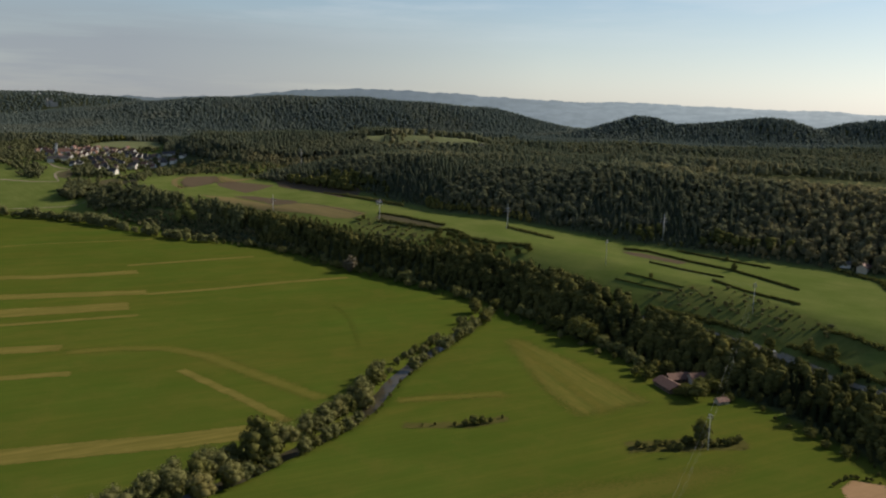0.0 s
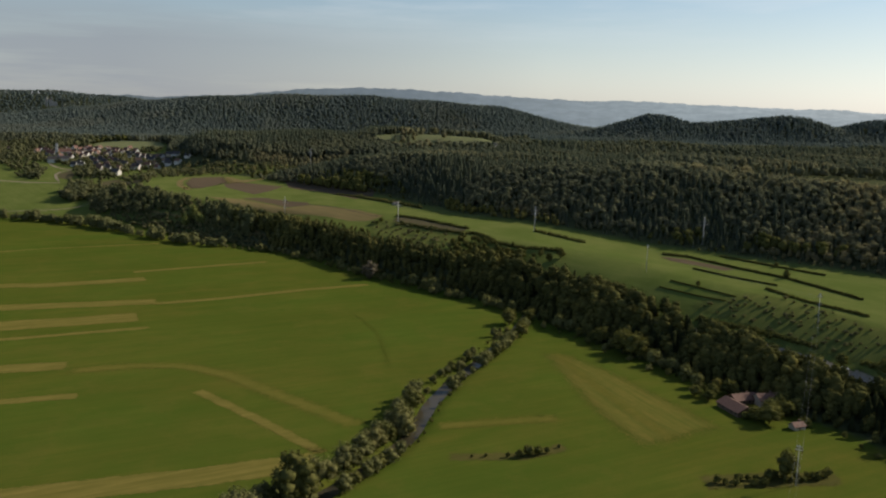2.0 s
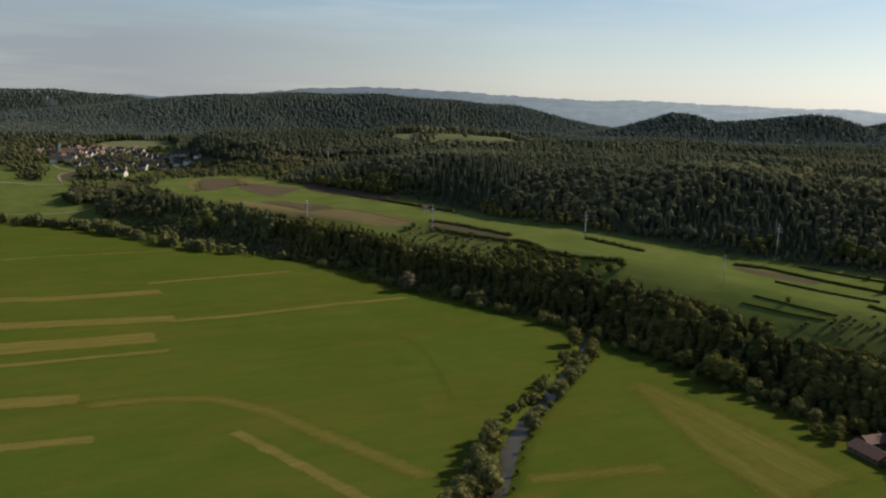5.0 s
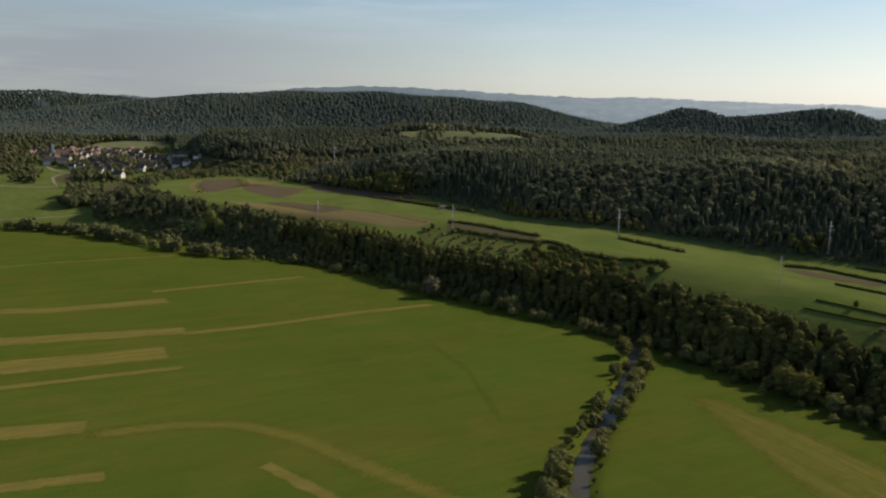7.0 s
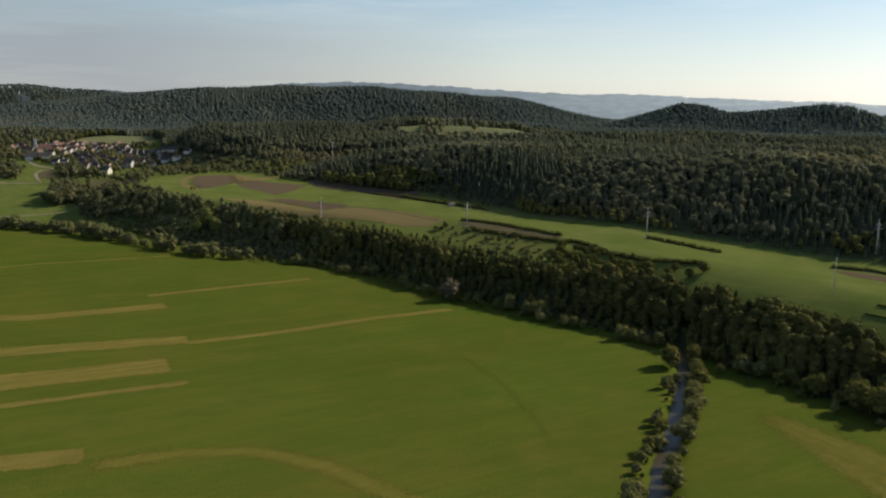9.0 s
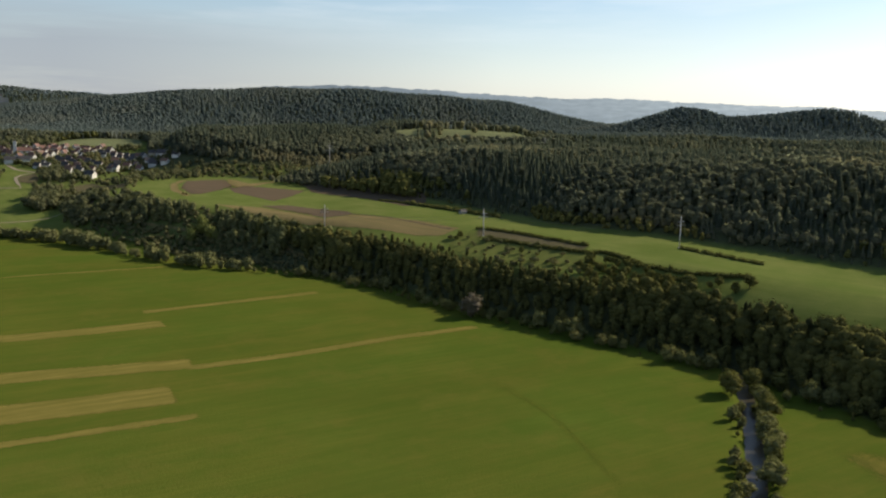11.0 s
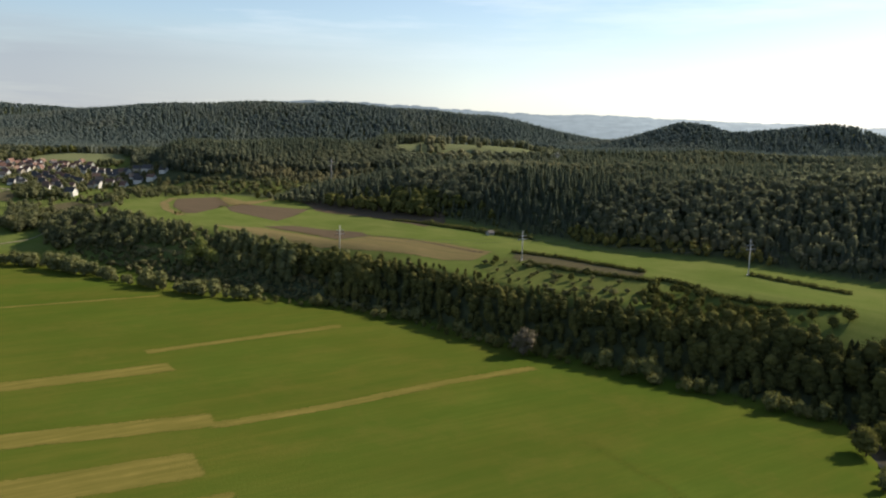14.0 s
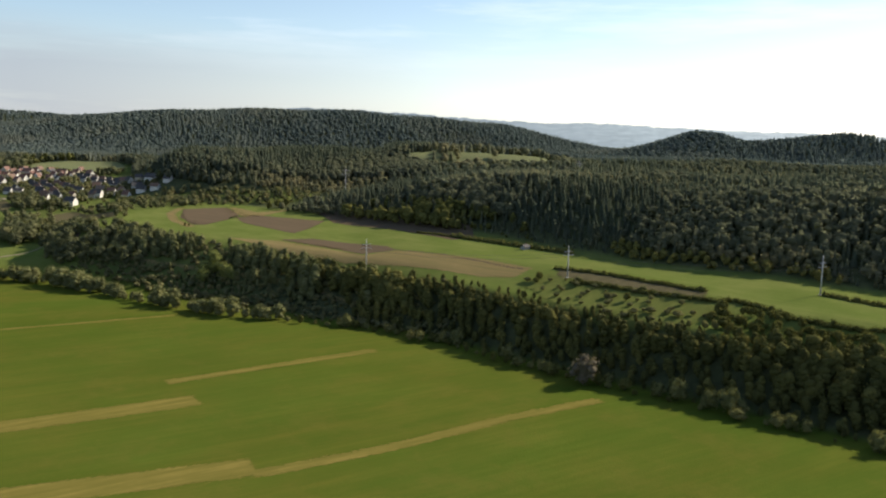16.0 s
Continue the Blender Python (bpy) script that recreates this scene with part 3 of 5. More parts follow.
def woods():
    r = np.random.default_rng(11)
    zones = [("wooded_hillside", -1300, 560, 300, 1760, 5.7), ("wooded_spur", -560, 60, 1340, 1600, 6.6), ("wooded_plateau", -900, 1100, 900, 1760, 11.0),
             ("wooded_ridge", -1450, 480, 1600, 2350, 8.7), ("wooded_cones", 150, 1300, 1540, 1930, 8.1), ("wooded_castle_hill", -2050, -800, 2380, 3010, 12.5)]
    for name, x0, x1, y0, y1, step in zones:
        x, y = spread(x0, x1, y0, y1, step, r)
        e = side(WOOD, x, y)
        spur = (x > -560) & (x < -100) & (y > 1340) & (y < 1600)
        back = y > 1600 + np.interp(x, [-560, -300, 200], [20, 150, 200])
        cones = (x > 150) & (y > 1540) & (y < 1930)
        far = back & ~cones
        if name == "wooded_hillside":
            keep = (e > np.where(x > -110, 5, 0)) & (e < 165) & ~spur & ~far
        elif name == "wooded_spur":
            keep = (e > 0) & spur
        elif name == "wooded_plateau":
            keep = (e > 162) & ~spur & ~far & ~cones
        elif name == "wooded_ridge":
            keep = (e > 20) & far & ((y > 1840) | (x < -480) | (r.uniform(0, 1, len(x)) < 0.25))
        elif name == "wooded_cones":
            keep = (e > 20) & cones
        else:
            keep = (((y >= 2640) & (y < 2980)) | (x < -1450)) & ~((np.abs(x + 1268) < 30) & (y > 2725) & (y < 2816))
        keep &= in_view(x, y) & ~clearing(x, y) & ~inside(GLADE, x, y)
        x, y, e = x[keep], y[keep], e[keep]
        fir = 0.8 * waves(x, y, 0.02, 5) + r.normal(0.2, 0.24, len(x)) > 0.56
        fir &= (e > 7) & ((x < 215) | (r.uniform(0, 1, len(x)) < 0.3) | (y > 900))
        # warmer tone at the wood's foot and lower right hillside paints in sunlight
        tone = np.clip(waves(x, y, 0.012, 9) * 0.35 + 0.5 * smooth((waves(x, y, 0.022, 41) - 0.5) / 0.3) - 0.08 + r.normal(0.14, 0.1, len(x)) + 0.5 * (e < 20) * waves(x, y, 0.03, 15) + 0.22 * smooth((x - 200) / 60) * (y < 900), 0, 1)
        h = r.uniform(13.8, 17.2, len(x))
        if name == "wooded_hillside":
            h *= r.uniform(0.6, 0.95, len(x)) * (0.82 + 0.36 * waves(x, y, 0.018, 27))
            h = np.where(x > -110, np.minimum(h, 0.62 * (e - 3) * r.uniform(0.8, 1.15, len(x)) + 1.8), h * np.where(e < 14, r.uniform(0.55, 1.0, len(x)), 1.0))
        if name == "wooded_spur":
            tone *= 0.5
        # blue: distant zones that take the leaf colours with haze mixed in
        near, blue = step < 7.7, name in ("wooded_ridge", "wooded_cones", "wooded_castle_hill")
        spare = np.ones(len(x), bool)
        if name == "wooded_hillside":
            # trees at the wood's foot, whose extra tone stands in for sun on them
            foot = (e < 15) & (x > -20) & (x < 90)
            rim = (~fir & (e < 26) & (waves(x, y, 0.03, 15) > 0.57)) | foot
            h = np.where(foot, np.maximum(h, r.uniform(4.5, 8.5, len(x))), h)
            plant("wood_fringe", OAKS, x[rim], y[rim], h[rim], LEAF, "yellowish broadleaf trees, toned as sunlit, along the foot of the hill wood", tone[rim] * 0.6 + 0.3 * foot[rim], r=r)
            spare = ~rim
        fir &= spare
        plant(name, FIRS if near else FAR_FIRS, x[fir], y[fir], h[fir] * 0.97, RIDGE_NEEDLE if blue else NEEDLE, "dense spruce wood on the far ridge, needle colour blued for haze" if blue else "dense dark spruce wood on the valley hills", tone[fir], r=r)
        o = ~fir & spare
        plant(name, OAKS if near else FAR_OAKS, x[o], y[o], h[o] * 0.86, RIDGE_LEAF if blue else WOOD_LEAF, "mixed wood on the far ridge, leaf colour greyed for haze" if blue else "mixed green broadleaf wood on the valley hills", tone[o], r=r)


woods()


def bank_wood():
    """The dense wood on the slope behind the meadow's edge."""
    r = np.random.default_rng(21)
    x, y = spread(-520, 330, 150, 1180, 5.5, r)
    d = side(BANK, x, y)
    deep = deep_of(x)
    farm = np.hypot(x - 135, y - 446) < 20
    k = (d > 6) & (d < deep) & in_view(x, y) & ~farm
    k &= (waves(x, y, 0.05, 12) > 0.16) | (x > -150) | (d > deep - 26)
    k &= d > bank_foot(x)
    gap = (np.abs(side(RIVER_TRACK, x, y)) < 2.6) | (np.abs(side(ROAD, x, y)) < 4.2)
    k &= ~gap
    x, y, d = x[k], y[k], d[k]
    h = np.minimum(r.uniform(14.5, 19, len(x)), 0.58 * (d - bank_foot(x) + 5) * r.uniform(0.75, 1.12, len(x)))
    h *= 1 - np.interp(d, [20, 30, 36, 44], [0, 0.14, 0.46, 0.66]) * np.interp(x, [-180, -125, -15, 20], [0, 1, 1, 0])
    scrubby = smooth((-x - 170) / 100) * smooth((deep[k] - 24 - d) / 14)
    h *= (1 - 0.5 * scrubby) * np.interp(x, [-300, -180], [0.62, 1.0])
    h *= np.where(deep[k] - d < 9, 0.75, 1.0)
    road = side(ROAD, x, y)
    h *= np.where((x > 158) & (np.abs(road) < 30), np.interp(np.abs(road), [4, 24], [0.5, 1.0]) * r.uniform(0.8, 1.15, len(x)), 1.0)
    tone = np.clip(waves(x, y, 0.03, 4) * 0.4 + r.normal(0.2, 0.2, len(x)) + 0.16 * smooth((-x - 130) / 90), 0, 1)
    kinds = [broadleaf(kr, 11, 0.23, 0.02, 240, 0.031, 0.72) for _ in range(12)]
    tall = waves(x, y, 0.035, 14) + r.normal(0, 0.12, len(x)) + 0.1 * smooth((x - 15) / 45) > 0.86
    leafy = ~tall | (r.uniform(0, 1, len(x)) < 0.22)
    leafy &= (x > -225) | (waves(x, y, 0.06, 19) + r.normal(0, 0.15, len(x)) > 0.42)
    west = leafy & (x < -215 + r.normal(0, 22, len(x)))
    leafy &= ~west
    plant("bank_wood", kinds, x[leafy], y[leafy], h[leafy], BANK_LEAF, "dark broadleaf wood on the slope above the meadow", tone[leafy], r=r)
    plant("bank_wood", kinds, x[west], y[west], h[west], EDGE_WILLOW, "grey-green broadleaf wood at the mouth of the side valley", tone[west] * 0.5, r=r)
    bx, by = spread(-450, -130, 830, 1180, 5.4, r)
    bd = side(BANK, bx, by)
    k = (bd > bank_foot(bx) - 2) & (bd < deep_of(bx)) & (np.abs(side(RIVER_TRACK, bx, by)) > 2.4)
    low = [broadleaf(kr, 4, 0.55, 0.0, 30, 0.11) for _ in range(6)]
    plant("bank_scrub", low, bx[k], by[k], r.uniform(2.2, 5, k.sum()), GARDEN_LEAF, "low tangled scrub between the trees of the bank", np.clip(r.normal(0.5, 0.2, k.sum()), 0, 1), r=r)
    spires = [conifer(kr, 7, 8, 0.3) for _ in range(6)]
    plant("bank_spruces", spires, x[tall & (d > 12)], y[tall & (d > 12)], h[tall & (d > 12)] * 0.9, BANK_NEEDLE, "dark spruces standing among the bank wood", tone[tall & (d > 12)], r=r)


# the road behind the wood and the track within it
ROAD = [(112, 575), (130, 553), (147, 530), (167, 502), (183, 479), (195, 453), (206, 430), (220, 398), (245, 340), (285, 250)]
RIVER_TRACK = [(-440, 1090), (-395, 1060), (-351, 1030), (-312, 1003), (-272, 977), (-235, 950), (-190, 905)]
bank_wood()


def scattered(poly, step, seed):
    r = np.random.default_rng(seed)
    px, py = [p[0] for p in poly], [p[1] for p in poly]
    x, y = spread(min(px), max(px), min(py), max(py), step, r)
    k = inside(poly, x, y)
    return x[k], y[k]


# the combe below the village, the gardens among its houses, the row behind the field's crest
COMBE = [(-458, 1100), (-440, 1066), (-405, 1050), (-360, 1030), (-345, 1060), (-385, 1100), (-425, 1120), (-470, 1205), (-492, 1180)]
GROVE = [(-520, 1160), (-505, 1138), (-488, 1150), (-496, 1185), (-522, 1222), (-545, 1225), (-530, 1190)]
HOLLOW = [(-545, 1245), (-520, 1160), (-500, 1135), (-480, 1150), (-452, 1080), (-430, 1058), (-415, 1080), (-425, 1115), (-462, 1200), (-424, 1160), (-405, 1170), (-425, 1240), (-505, 1275), (-560, 1262)]
DELL = [(-700, 1375), (-640, 1290), (-610, 1285), (-615, 1340), (-640, 1385), (-690, 1420), (-760, 1480), (-800, 1440)]
TERRACE = [(-560, 1300), (-505, 1268), (-440, 1232), (-425, 1290), (-450, 1340), (-512, 1306), (-560, 1338), (-600, 1380)]
VILLAGE = [(-735, 1490), (-690, 1425), (-620, 1390), (-560, 1338), (-512, 1306), (-470, 1345), (-425, 1340), (-420, 1385), (-455, 1430), (-520, 1450), (-535, 1505), (-640, 1530)]
CREST = [(-425, 1205), (-385, 1228), (-330, 1256), (-262, 1240), (-222, 1252), (-236, 1298), (-292, 1298), (-368, 1318), (-408, 1330), (-440, 1300), (-440, 1235)]


OLD_TOWN = [(-718, 1490), (-668, 1462), (-642, 1432), (-608, 1446), (-560, 1474), (-536, 1488), (-545, 1512), (-606, 1520), (-700, 1517)]
ESTATE = [(-622, 1432), (-560, 1468), (-505, 1462), (-470, 1410), (-478, 1352), (-512, 1340), (-555, 1338), (-600, 1378)]


def plots():
    """Where the houses of the village stand: the packed old town, straight rows, loose houses."""
    r = np.random.default_rng(70)
    rows = []
    for (ax, ay), (bx, by), n in (((-556, 1422), (-516, 1377), 6), ((-588, 1430), (-541, 1342), 9), ((-576, 1432), (-530, 1350), 8), ((-545, 1472), (-500, 1440), 5), ((-533, 1452), (-492, 1418), 4)):
        rows += [(ax + (bx - ax) * k / (n - 1) + r.normal(0, 0.7), ay + (by - ay) * k / (n - 1) + r.normal(0, 0.7)) for k in range(n)]
    old = list(zip(*scattered(OLD_TOWN, 13.5, 8)))
    old = [q for q in old if math.hypot(q[0] + 652, q[1] - 1470) > 17]
    loose = [q for q in zip(*scattered(ESTATE, 20, 9)) if min(math.hypot(q[0] - a, q[1] - b) for a, b in rows + old) > 12]
    outer = [(-455, 1345), (-467, 1405), (-454, 1401), (-467, 1371), (-422, 1341), (-478, 1422), (-440, 1352), (-410, 1352), (-745, 1502), (-735, 1512), (-760, 1508)]
    return old, rows, loose + outer


OLD, ROWS_OF_HOUSES, LOOSE = plots()
LARGE = ((-505, 1311, -20, 12), (-489, 1352, -15, 12), (-617, 1497, -30, 14), (-447, 1366, 20, 14), (-436, 1381, -20, 13), (-628, 1417, 15, 15), (-644, 1413, 15, 17))


def combe_woods():
    r = np.random.default_rng(31)
    kinds = [broadleaf(kr, 6, 0.4, 0.02, 80, 0.075) for _ in range(8)]
    for name, poly, step, low, high, thin, label in (
            ("combe_wood", COMBE, 6.5, 5, 12, 0.2, "dense round broadleaf trees in the side valley"),
            ("grove", GROVE, 6.0, 10, 16, 0.1, "tall dark grove beside the meadow of the side valley"),
            ("hollow_trees", HOLLOW, 7.0, 4, 9.5, 0.5, "loose trees and bushes on the rough ground of the side valley"),
            ("dell_trees", DELL, 7.5, 4, 9, 0.3, "scattered trees on the slope below the church"),
            ("terrace_trees", TERRACE, 8.0, 3.5, 7, 0.5, "loose trees between the gardens and the open slope"),
            ("garden_trees", VILLAGE, 5.6, 3.4, 8.6, 0.2, "garden trees among the houses of the village"),
            ("crest_trees", CREST, 6.6, 2.6, 8, 0.26, "row of broadleaf trees behind the crest of the field")):
        x, y = scattered(poly, step, 5 + len(name))
        k = (r.uniform(0, 1, len(x)) > thin) & (~inside(BOTTOM_MEADOW, x, y) | inside(HOLLOW, x, y)) & (np.abs(side(LANE, x, y)) > 9) & ~((side(LANE, x, y) < 0) & (np.abs(side(LANE, x, y)) < 18) & (name == "dell_trees")) & ~inside(ROUGH, x, y)
        if name == "garden_trees":
            for hx, hy in OLD + ROWS_OF_HOUSES + LOOSE + [q[:2] for q in LARGE]:
                k &= (np.hypot(x - hx, y - hy) > 5.6) & ~((np.abs(x - hx - 3) < 5) & (np.abs(y - hy + 7) < 5))
        x, y = x[k], y[k]
        plant(name, kinds, x, y, r.uniform(low, high, len(x)), GARDEN_LEAF, label, np.clip(r.normal(0.35, 0.22, len(x)), 0, 1), r=r)
    x, y = spread(-1000, -500, 1080, 1640, 9.0, r)
    e = side(WOOD, x, y)
    k = (e < 15) & (waves(x, y, 0.02, 8) > 0.42) & ~inside(VILLAGE, x, y) & (y > 1290) & (np.abs(side(LANE, x, y)) > 24) & ~inside([(-640, 1530), (-560, 1505), (-480, 1530), (-510, 1570), (-640, 1590)], x, y) & in_view(x, y) & ~clearing(x, y)
    plant("outlying_trees", kinds, x[k], y[k], r.uniform(6, 13, k.sum()), GARDEN_LEAF, "clumps of trees on the slopes about the village", np.clip(r.normal(0.25, 0.13, k.sum()), 0, 1), r=r)


ROUGH = [(-510, 1262), (-491, 1276), (-430, 1215), (-418, 1165), (-461, 1199), (-495, 1221)]
LANE = [(-700, 1290), (-661, 1277), (-614, 1266), (-568, 1262), (-587, 1294), (-600, 1320), (-600, 1338), (-588, 1352), (-608, 1362), (-622, 1372), (-645, 1400)]
BOTTOM_MEADOW = [(-470, 1100), (-540, 1085), (-700, 1110), (-700, 1255), (-610, 1262), (-540, 1235), (-505, 1180)]
combe_woods()


# ---- ground patches, laid on the land ----
def patch(name, poly, material, label, cell=2.0, lift=0.05, margin=6.0, category="field"):
    px, py = [p[0] for p in poly], [p[1] for p in poly]
    xs, ys = np.arange(min(px) - margin, max(px) + margin + cell, cell), np.arange(min(py) - margin, max(py) + margin + cell, cell)
    v, f = sheet(xs, ys, land, lift)
    dist = np.abs(side(poly + poly[:1], v[:, 0], v[:, 1])) * np.where(inside(poly, v[:, 0], v[:, 1]), 1, -1)
    keep = (dist[f] > -margin).any(1)
    f = f[keep]
    used, back = np.unique(f, return_inverse=True)
    me = mesh_of(name, v[used], back.reshape(-1, 4), True)
    me.attributes.new("inside", "FLOAT", "POINT").data.foreach_set("value", dist[used].astype(np.float32))
    ob = new(name, me)
    me.materials.append(material)
    return tagged(ob, label, category, kind="structure")


def strip(name, line, width, material, label, **more):
    """A band along a line."""
    left, right = [], []
    for i, (x, y) in enumerate(line):
        ax, ay = line[max(0, i - 1)]
        bx, by = line[min(len(line) - 1, i + 1)]
        n = math.hypot(bx - ax, by - ay)
        nx, ny = -(by - ay) / n * width / 2, (bx - ax) / n * width / 2
        left.append((x + nx, y + ny))
        right.append((x - nx, y - ny))
    return patch(name, left + right[::-1], material, label, **more)


def meadow_patches():
    hay = "straw-coloured swath of mown hay on the green meadow"
    for line, width in (([(-439, 838), (-402, 865), (-310, 907)], 4), ([(-282, 754), (-181, 815)], 7), ([(-420, 655), (-352, 690), (-332, 692), (-262, 727)], 15),
                        ([(-380, 600), (-323, 618), (-228, 649)], 17), ([(-228, 641), (-176, 667), (-126, 699), (-79, 723)], 7), ([(-360, 545), (-294, 572), (-225, 602)], 24),
                        ([(-310, 528), (-274, 543), (-208, 575)], 6), ([(-330, 462), (-255, 481), (-224, 490)], 15), ([(-290, 412), (-231, 431), (-198, 442)], 8),
                        ([(-142, 454), (-109, 422), (-69, 380)], 6), ([(-240, 318), (-176, 333), (-117, 352), (-70, 371)], 17)):
        strip("hay_swath", line, width, HAY, hay)
    faded = "faded yellowish aftermath between greener meadow grass"
    strip("faded_swath", [(-216, 481), (-190, 492), (-162, 495), (-135, 482), (-112, 461), (-58, 413)], 9, FADED, faded, margin=14)
    strip("faded_swath", [(-19, 413), (35, 426)], 7, FADED, faded, margin=14)
    patch("faded_meadow", [(44, 532), (56, 530), (80, 488), (109, 418), (70, 396), (58, 435)], STRIPED, faded, margin=16, cell=3)
    strip("faded_swath", [(50, 533), (64, 470), (84, 402)], 4, FADED, faded, margin=14, lift=0.09)
    patch("faded_meadow", [(20, 300), (60, 316), (128, 340), (100, 316), (40, 285)], SOFT_FADED, faded, margin=24, cell=3)
    strip("dry_verge", [(-15, 378), (16, 380), (35, 391)], 7, LONG_GRASS, "long brownish grass about a low shrub in the meadow")
    patch("dry_verge", [(85, 352), (140, 358), (142, 369), (120, 370), (86, 364)], LONG_GRASS, "long brownish grass about the shrubs in the meadow")
    strip("damp_hollow", [(-78, 620), (-72, 602), (-61, 576), (-55, 545), (-49, 508)], 1.1, DARK_LINE, "thin line of darker green grass", margin=8)
    patch("sand_pit", [(163, 320), (172, 328), (186, 322), (200, 300), (180, 285), (160, 305)], SAND, "pale sand in a shallow open pit", category="pit")


def shelf_patches():
    up = dict(lift=0.14)
    soil, dry = "brown ploughed field on the hill shelf", "yellow dry stubble on the hill shelf"
    patch("ploughed_field", [(-366, 1219), (-325, 1229), (-303, 1166), (-327, 1117), (-338, 1118), (-359, 1165)], SOIL, soil, cell=3, **up)
    strip("stubble_strip", [(-370, 1224), (-373, 1190), (-360, 1145), (-337, 1106)], 8, DRY, dry, **up)
    patch("stubble_field", [(-322, 1232), (-314, 1195), (-300, 1164), (-284, 1168), (-256, 1215), (-290, 1192), (-306, 1215)], DRY, dry, **up)
    patch("ploughed_field", [(-306, 1159), (-291, 1174), (-223, 1132), (-233, 1093), (-246, 1065), (-295, 1126)], SOIL, soil, cell=3, **up)
    patch("ploughed_field", [(-255, 1036), (-229, 1039), (-170, 991), (-164, 972), (-188, 966), (-206, 988)], SOIL, soil, **up)
    patch("stubble_field", [(-300, 1050), (-255, 1030), (-206, 984), (-188, 962), (-164, 970), (-103, 924), (-78, 892), (-92, 878), (-110, 888), (-142, 916), (-192, 950), (-236, 980)], DRY, dry, cell=3, **up)
    strip("furrow", [(-170, 978), (-141, 954), (-104, 916), (-84, 892)], 2.2, SOIL, "dark furrow between two stubble fields", lift=0.2)
    patch("ploughed_field", [(-250, 1212), (-201, 1164), (-126, 1080), (-98, 1044), (-100, 1015), (-119, 1002), (-161, 1064), (-215, 1123), (-224, 1160)], SOIL, soil, **up)
    patch("ploughed_strip", [(-63, 887), (6, 809), (-2, 794), (-68, 864)], LITTER, "brown bare strip between two hedges", **up)
    patch("ploughed_strip", [(149, 690), (154, 672), (182, 634), (190, 638), (164, 678)], SOIL, "reddish bare strip beside a hedge", **up)
    patch("orchard_grass", [(-92, 864), (-70, 873), (-40, 828), (-4, 792), (-3, 766), (-30, 760), (-49, 773), (-63, 788), (-80, 818)], TURF, "rough yellowish orchard grass", cell=3, **up)
    patch("orchard_grass", [(140, 575), (178, 570), (200, 540), (222, 480), (232, 440), (215, 440), (190, 480), (160, 535)], TURF, "rough yellowish orchard grass on a slope", cell=3, **up)
    patch("upland_pasture", [(-175, 1460), (-120, 1400), (20, 1385), (140, 1395), (200, 1420), (210, 1490), (120, 1530), (-90, 1530)], PALE_TURF, "pale upland pasture between the woods", cell=6, lift=0.6)
    patch("orchard_grass", [(-405, 1240), (-380, 1236), (-330, 1258), (-262, 1243), (-226, 1256), (-238, 1296), (-292, 1296), (-368, 1314), (-405, 1328)], TURF, "rough green orchard grass behind the crest of the field", cell=4, lift=0.3)
    patch("village_meadow", [(-640, 1545), (-600, 1525), (-530, 1520), (-508, 1550), (-530, 1590), (-605, 1604), (-640, 1580)], PALE_TURF, "green pasture above the village", cell=5, lift=0.5)
    patch("rough_slope", ROUGH, LITTER, "rough brownish slope below the village", cell=3, lift=0.4)
    patch("bare_bank", [(-455, 1138), (-432, 1110), (-430, 1090), (-442, 1096)], SOIL, "bare earth bank between the trees", cell=2, lift=0.4)
    patch("bare_bank", [(-585, 1296), (-598, 1325), (-588, 1345), (-570, 1320), (-562, 1285)], LITTER, "brown rough grass inside the bend of the lane", cell=2, lift=0.35)


def ways():
    strip("road", ROAD, 3.2, ASPHALT, "worn grey asphalt road behind the bank wood", lift=0.4, category="road")
    strip("parking_lay_by", [(193, 462), (200, 448), (207, 434)], 3, GRAVEL, "pale gravel lay-by beside the road", lift=0.3, category="road")
    strip("lane", LANE, 4, GRAVEL, "pale gravel lane up to the village", lift=0.4, category="road")
    strip("field_track", [(-700, 1105), (-560, 1098), (-521, 1100), (-495, 1103), (-472, 1116), (-458, 1150), (-470, 1195), (-505, 1215)], 2.4, GRAVEL, "pale gravel field track", lift=0.35, category="road")
    strip("field_track", RIVER_TRACK, 2.6, DRY, "pale gravel track through the bank wood", lift=0.35, category="road")


meadow_patches()
shelf_patches()
ways()


def stream():
    n = 96
    pts = np.array(STREAM, float)
    k = np.concatenate([[0], np.cumsum(np.hypot(*np.diff(pts, axis=0).T))])
    q = np.linspace(0, k[-1], n)
    c = np.stack([np.interp(q, k, pts[:, 0]), np.interp(q, k, pts[:, 1])], -1)
    t = np.gradient(c, axis=0)
    t /= np.linalg.norm(t, axis=1)[:, None]
    nrm = np.stack([-t[:, 1], t[:, 0]], -1)
    rows = [np.column_stack([c + nrm * o, np.full(n, -1.2)]) for o in (-3.7, 0, 3.7)]
    v = np.stack(rows, 1).reshape(-1, 3)
    i = np.arange(n - 1)[:, None] * 3 + np.arange(2)
    i = i.ravel()
    ob = new("stream_water", mesh_of("stream_water", v, np.stack([i, i + 3, i + 4, i + 1], -1), True))
    ob.data.materials.append(WATER)
    tagged(ob, "slow dark stream reflecting the sky between its trees", "water", kind="structure")


stream()


# ---- single trees ----
def part(name, me, material, parent, label=""):
    """One mesh under a thing or a part."""
    ob = new(name, me)
    if material and not me.materials:
        me.materials.append(material)
    ob.parent = parent
    return tagged(ob, label) if label else ob


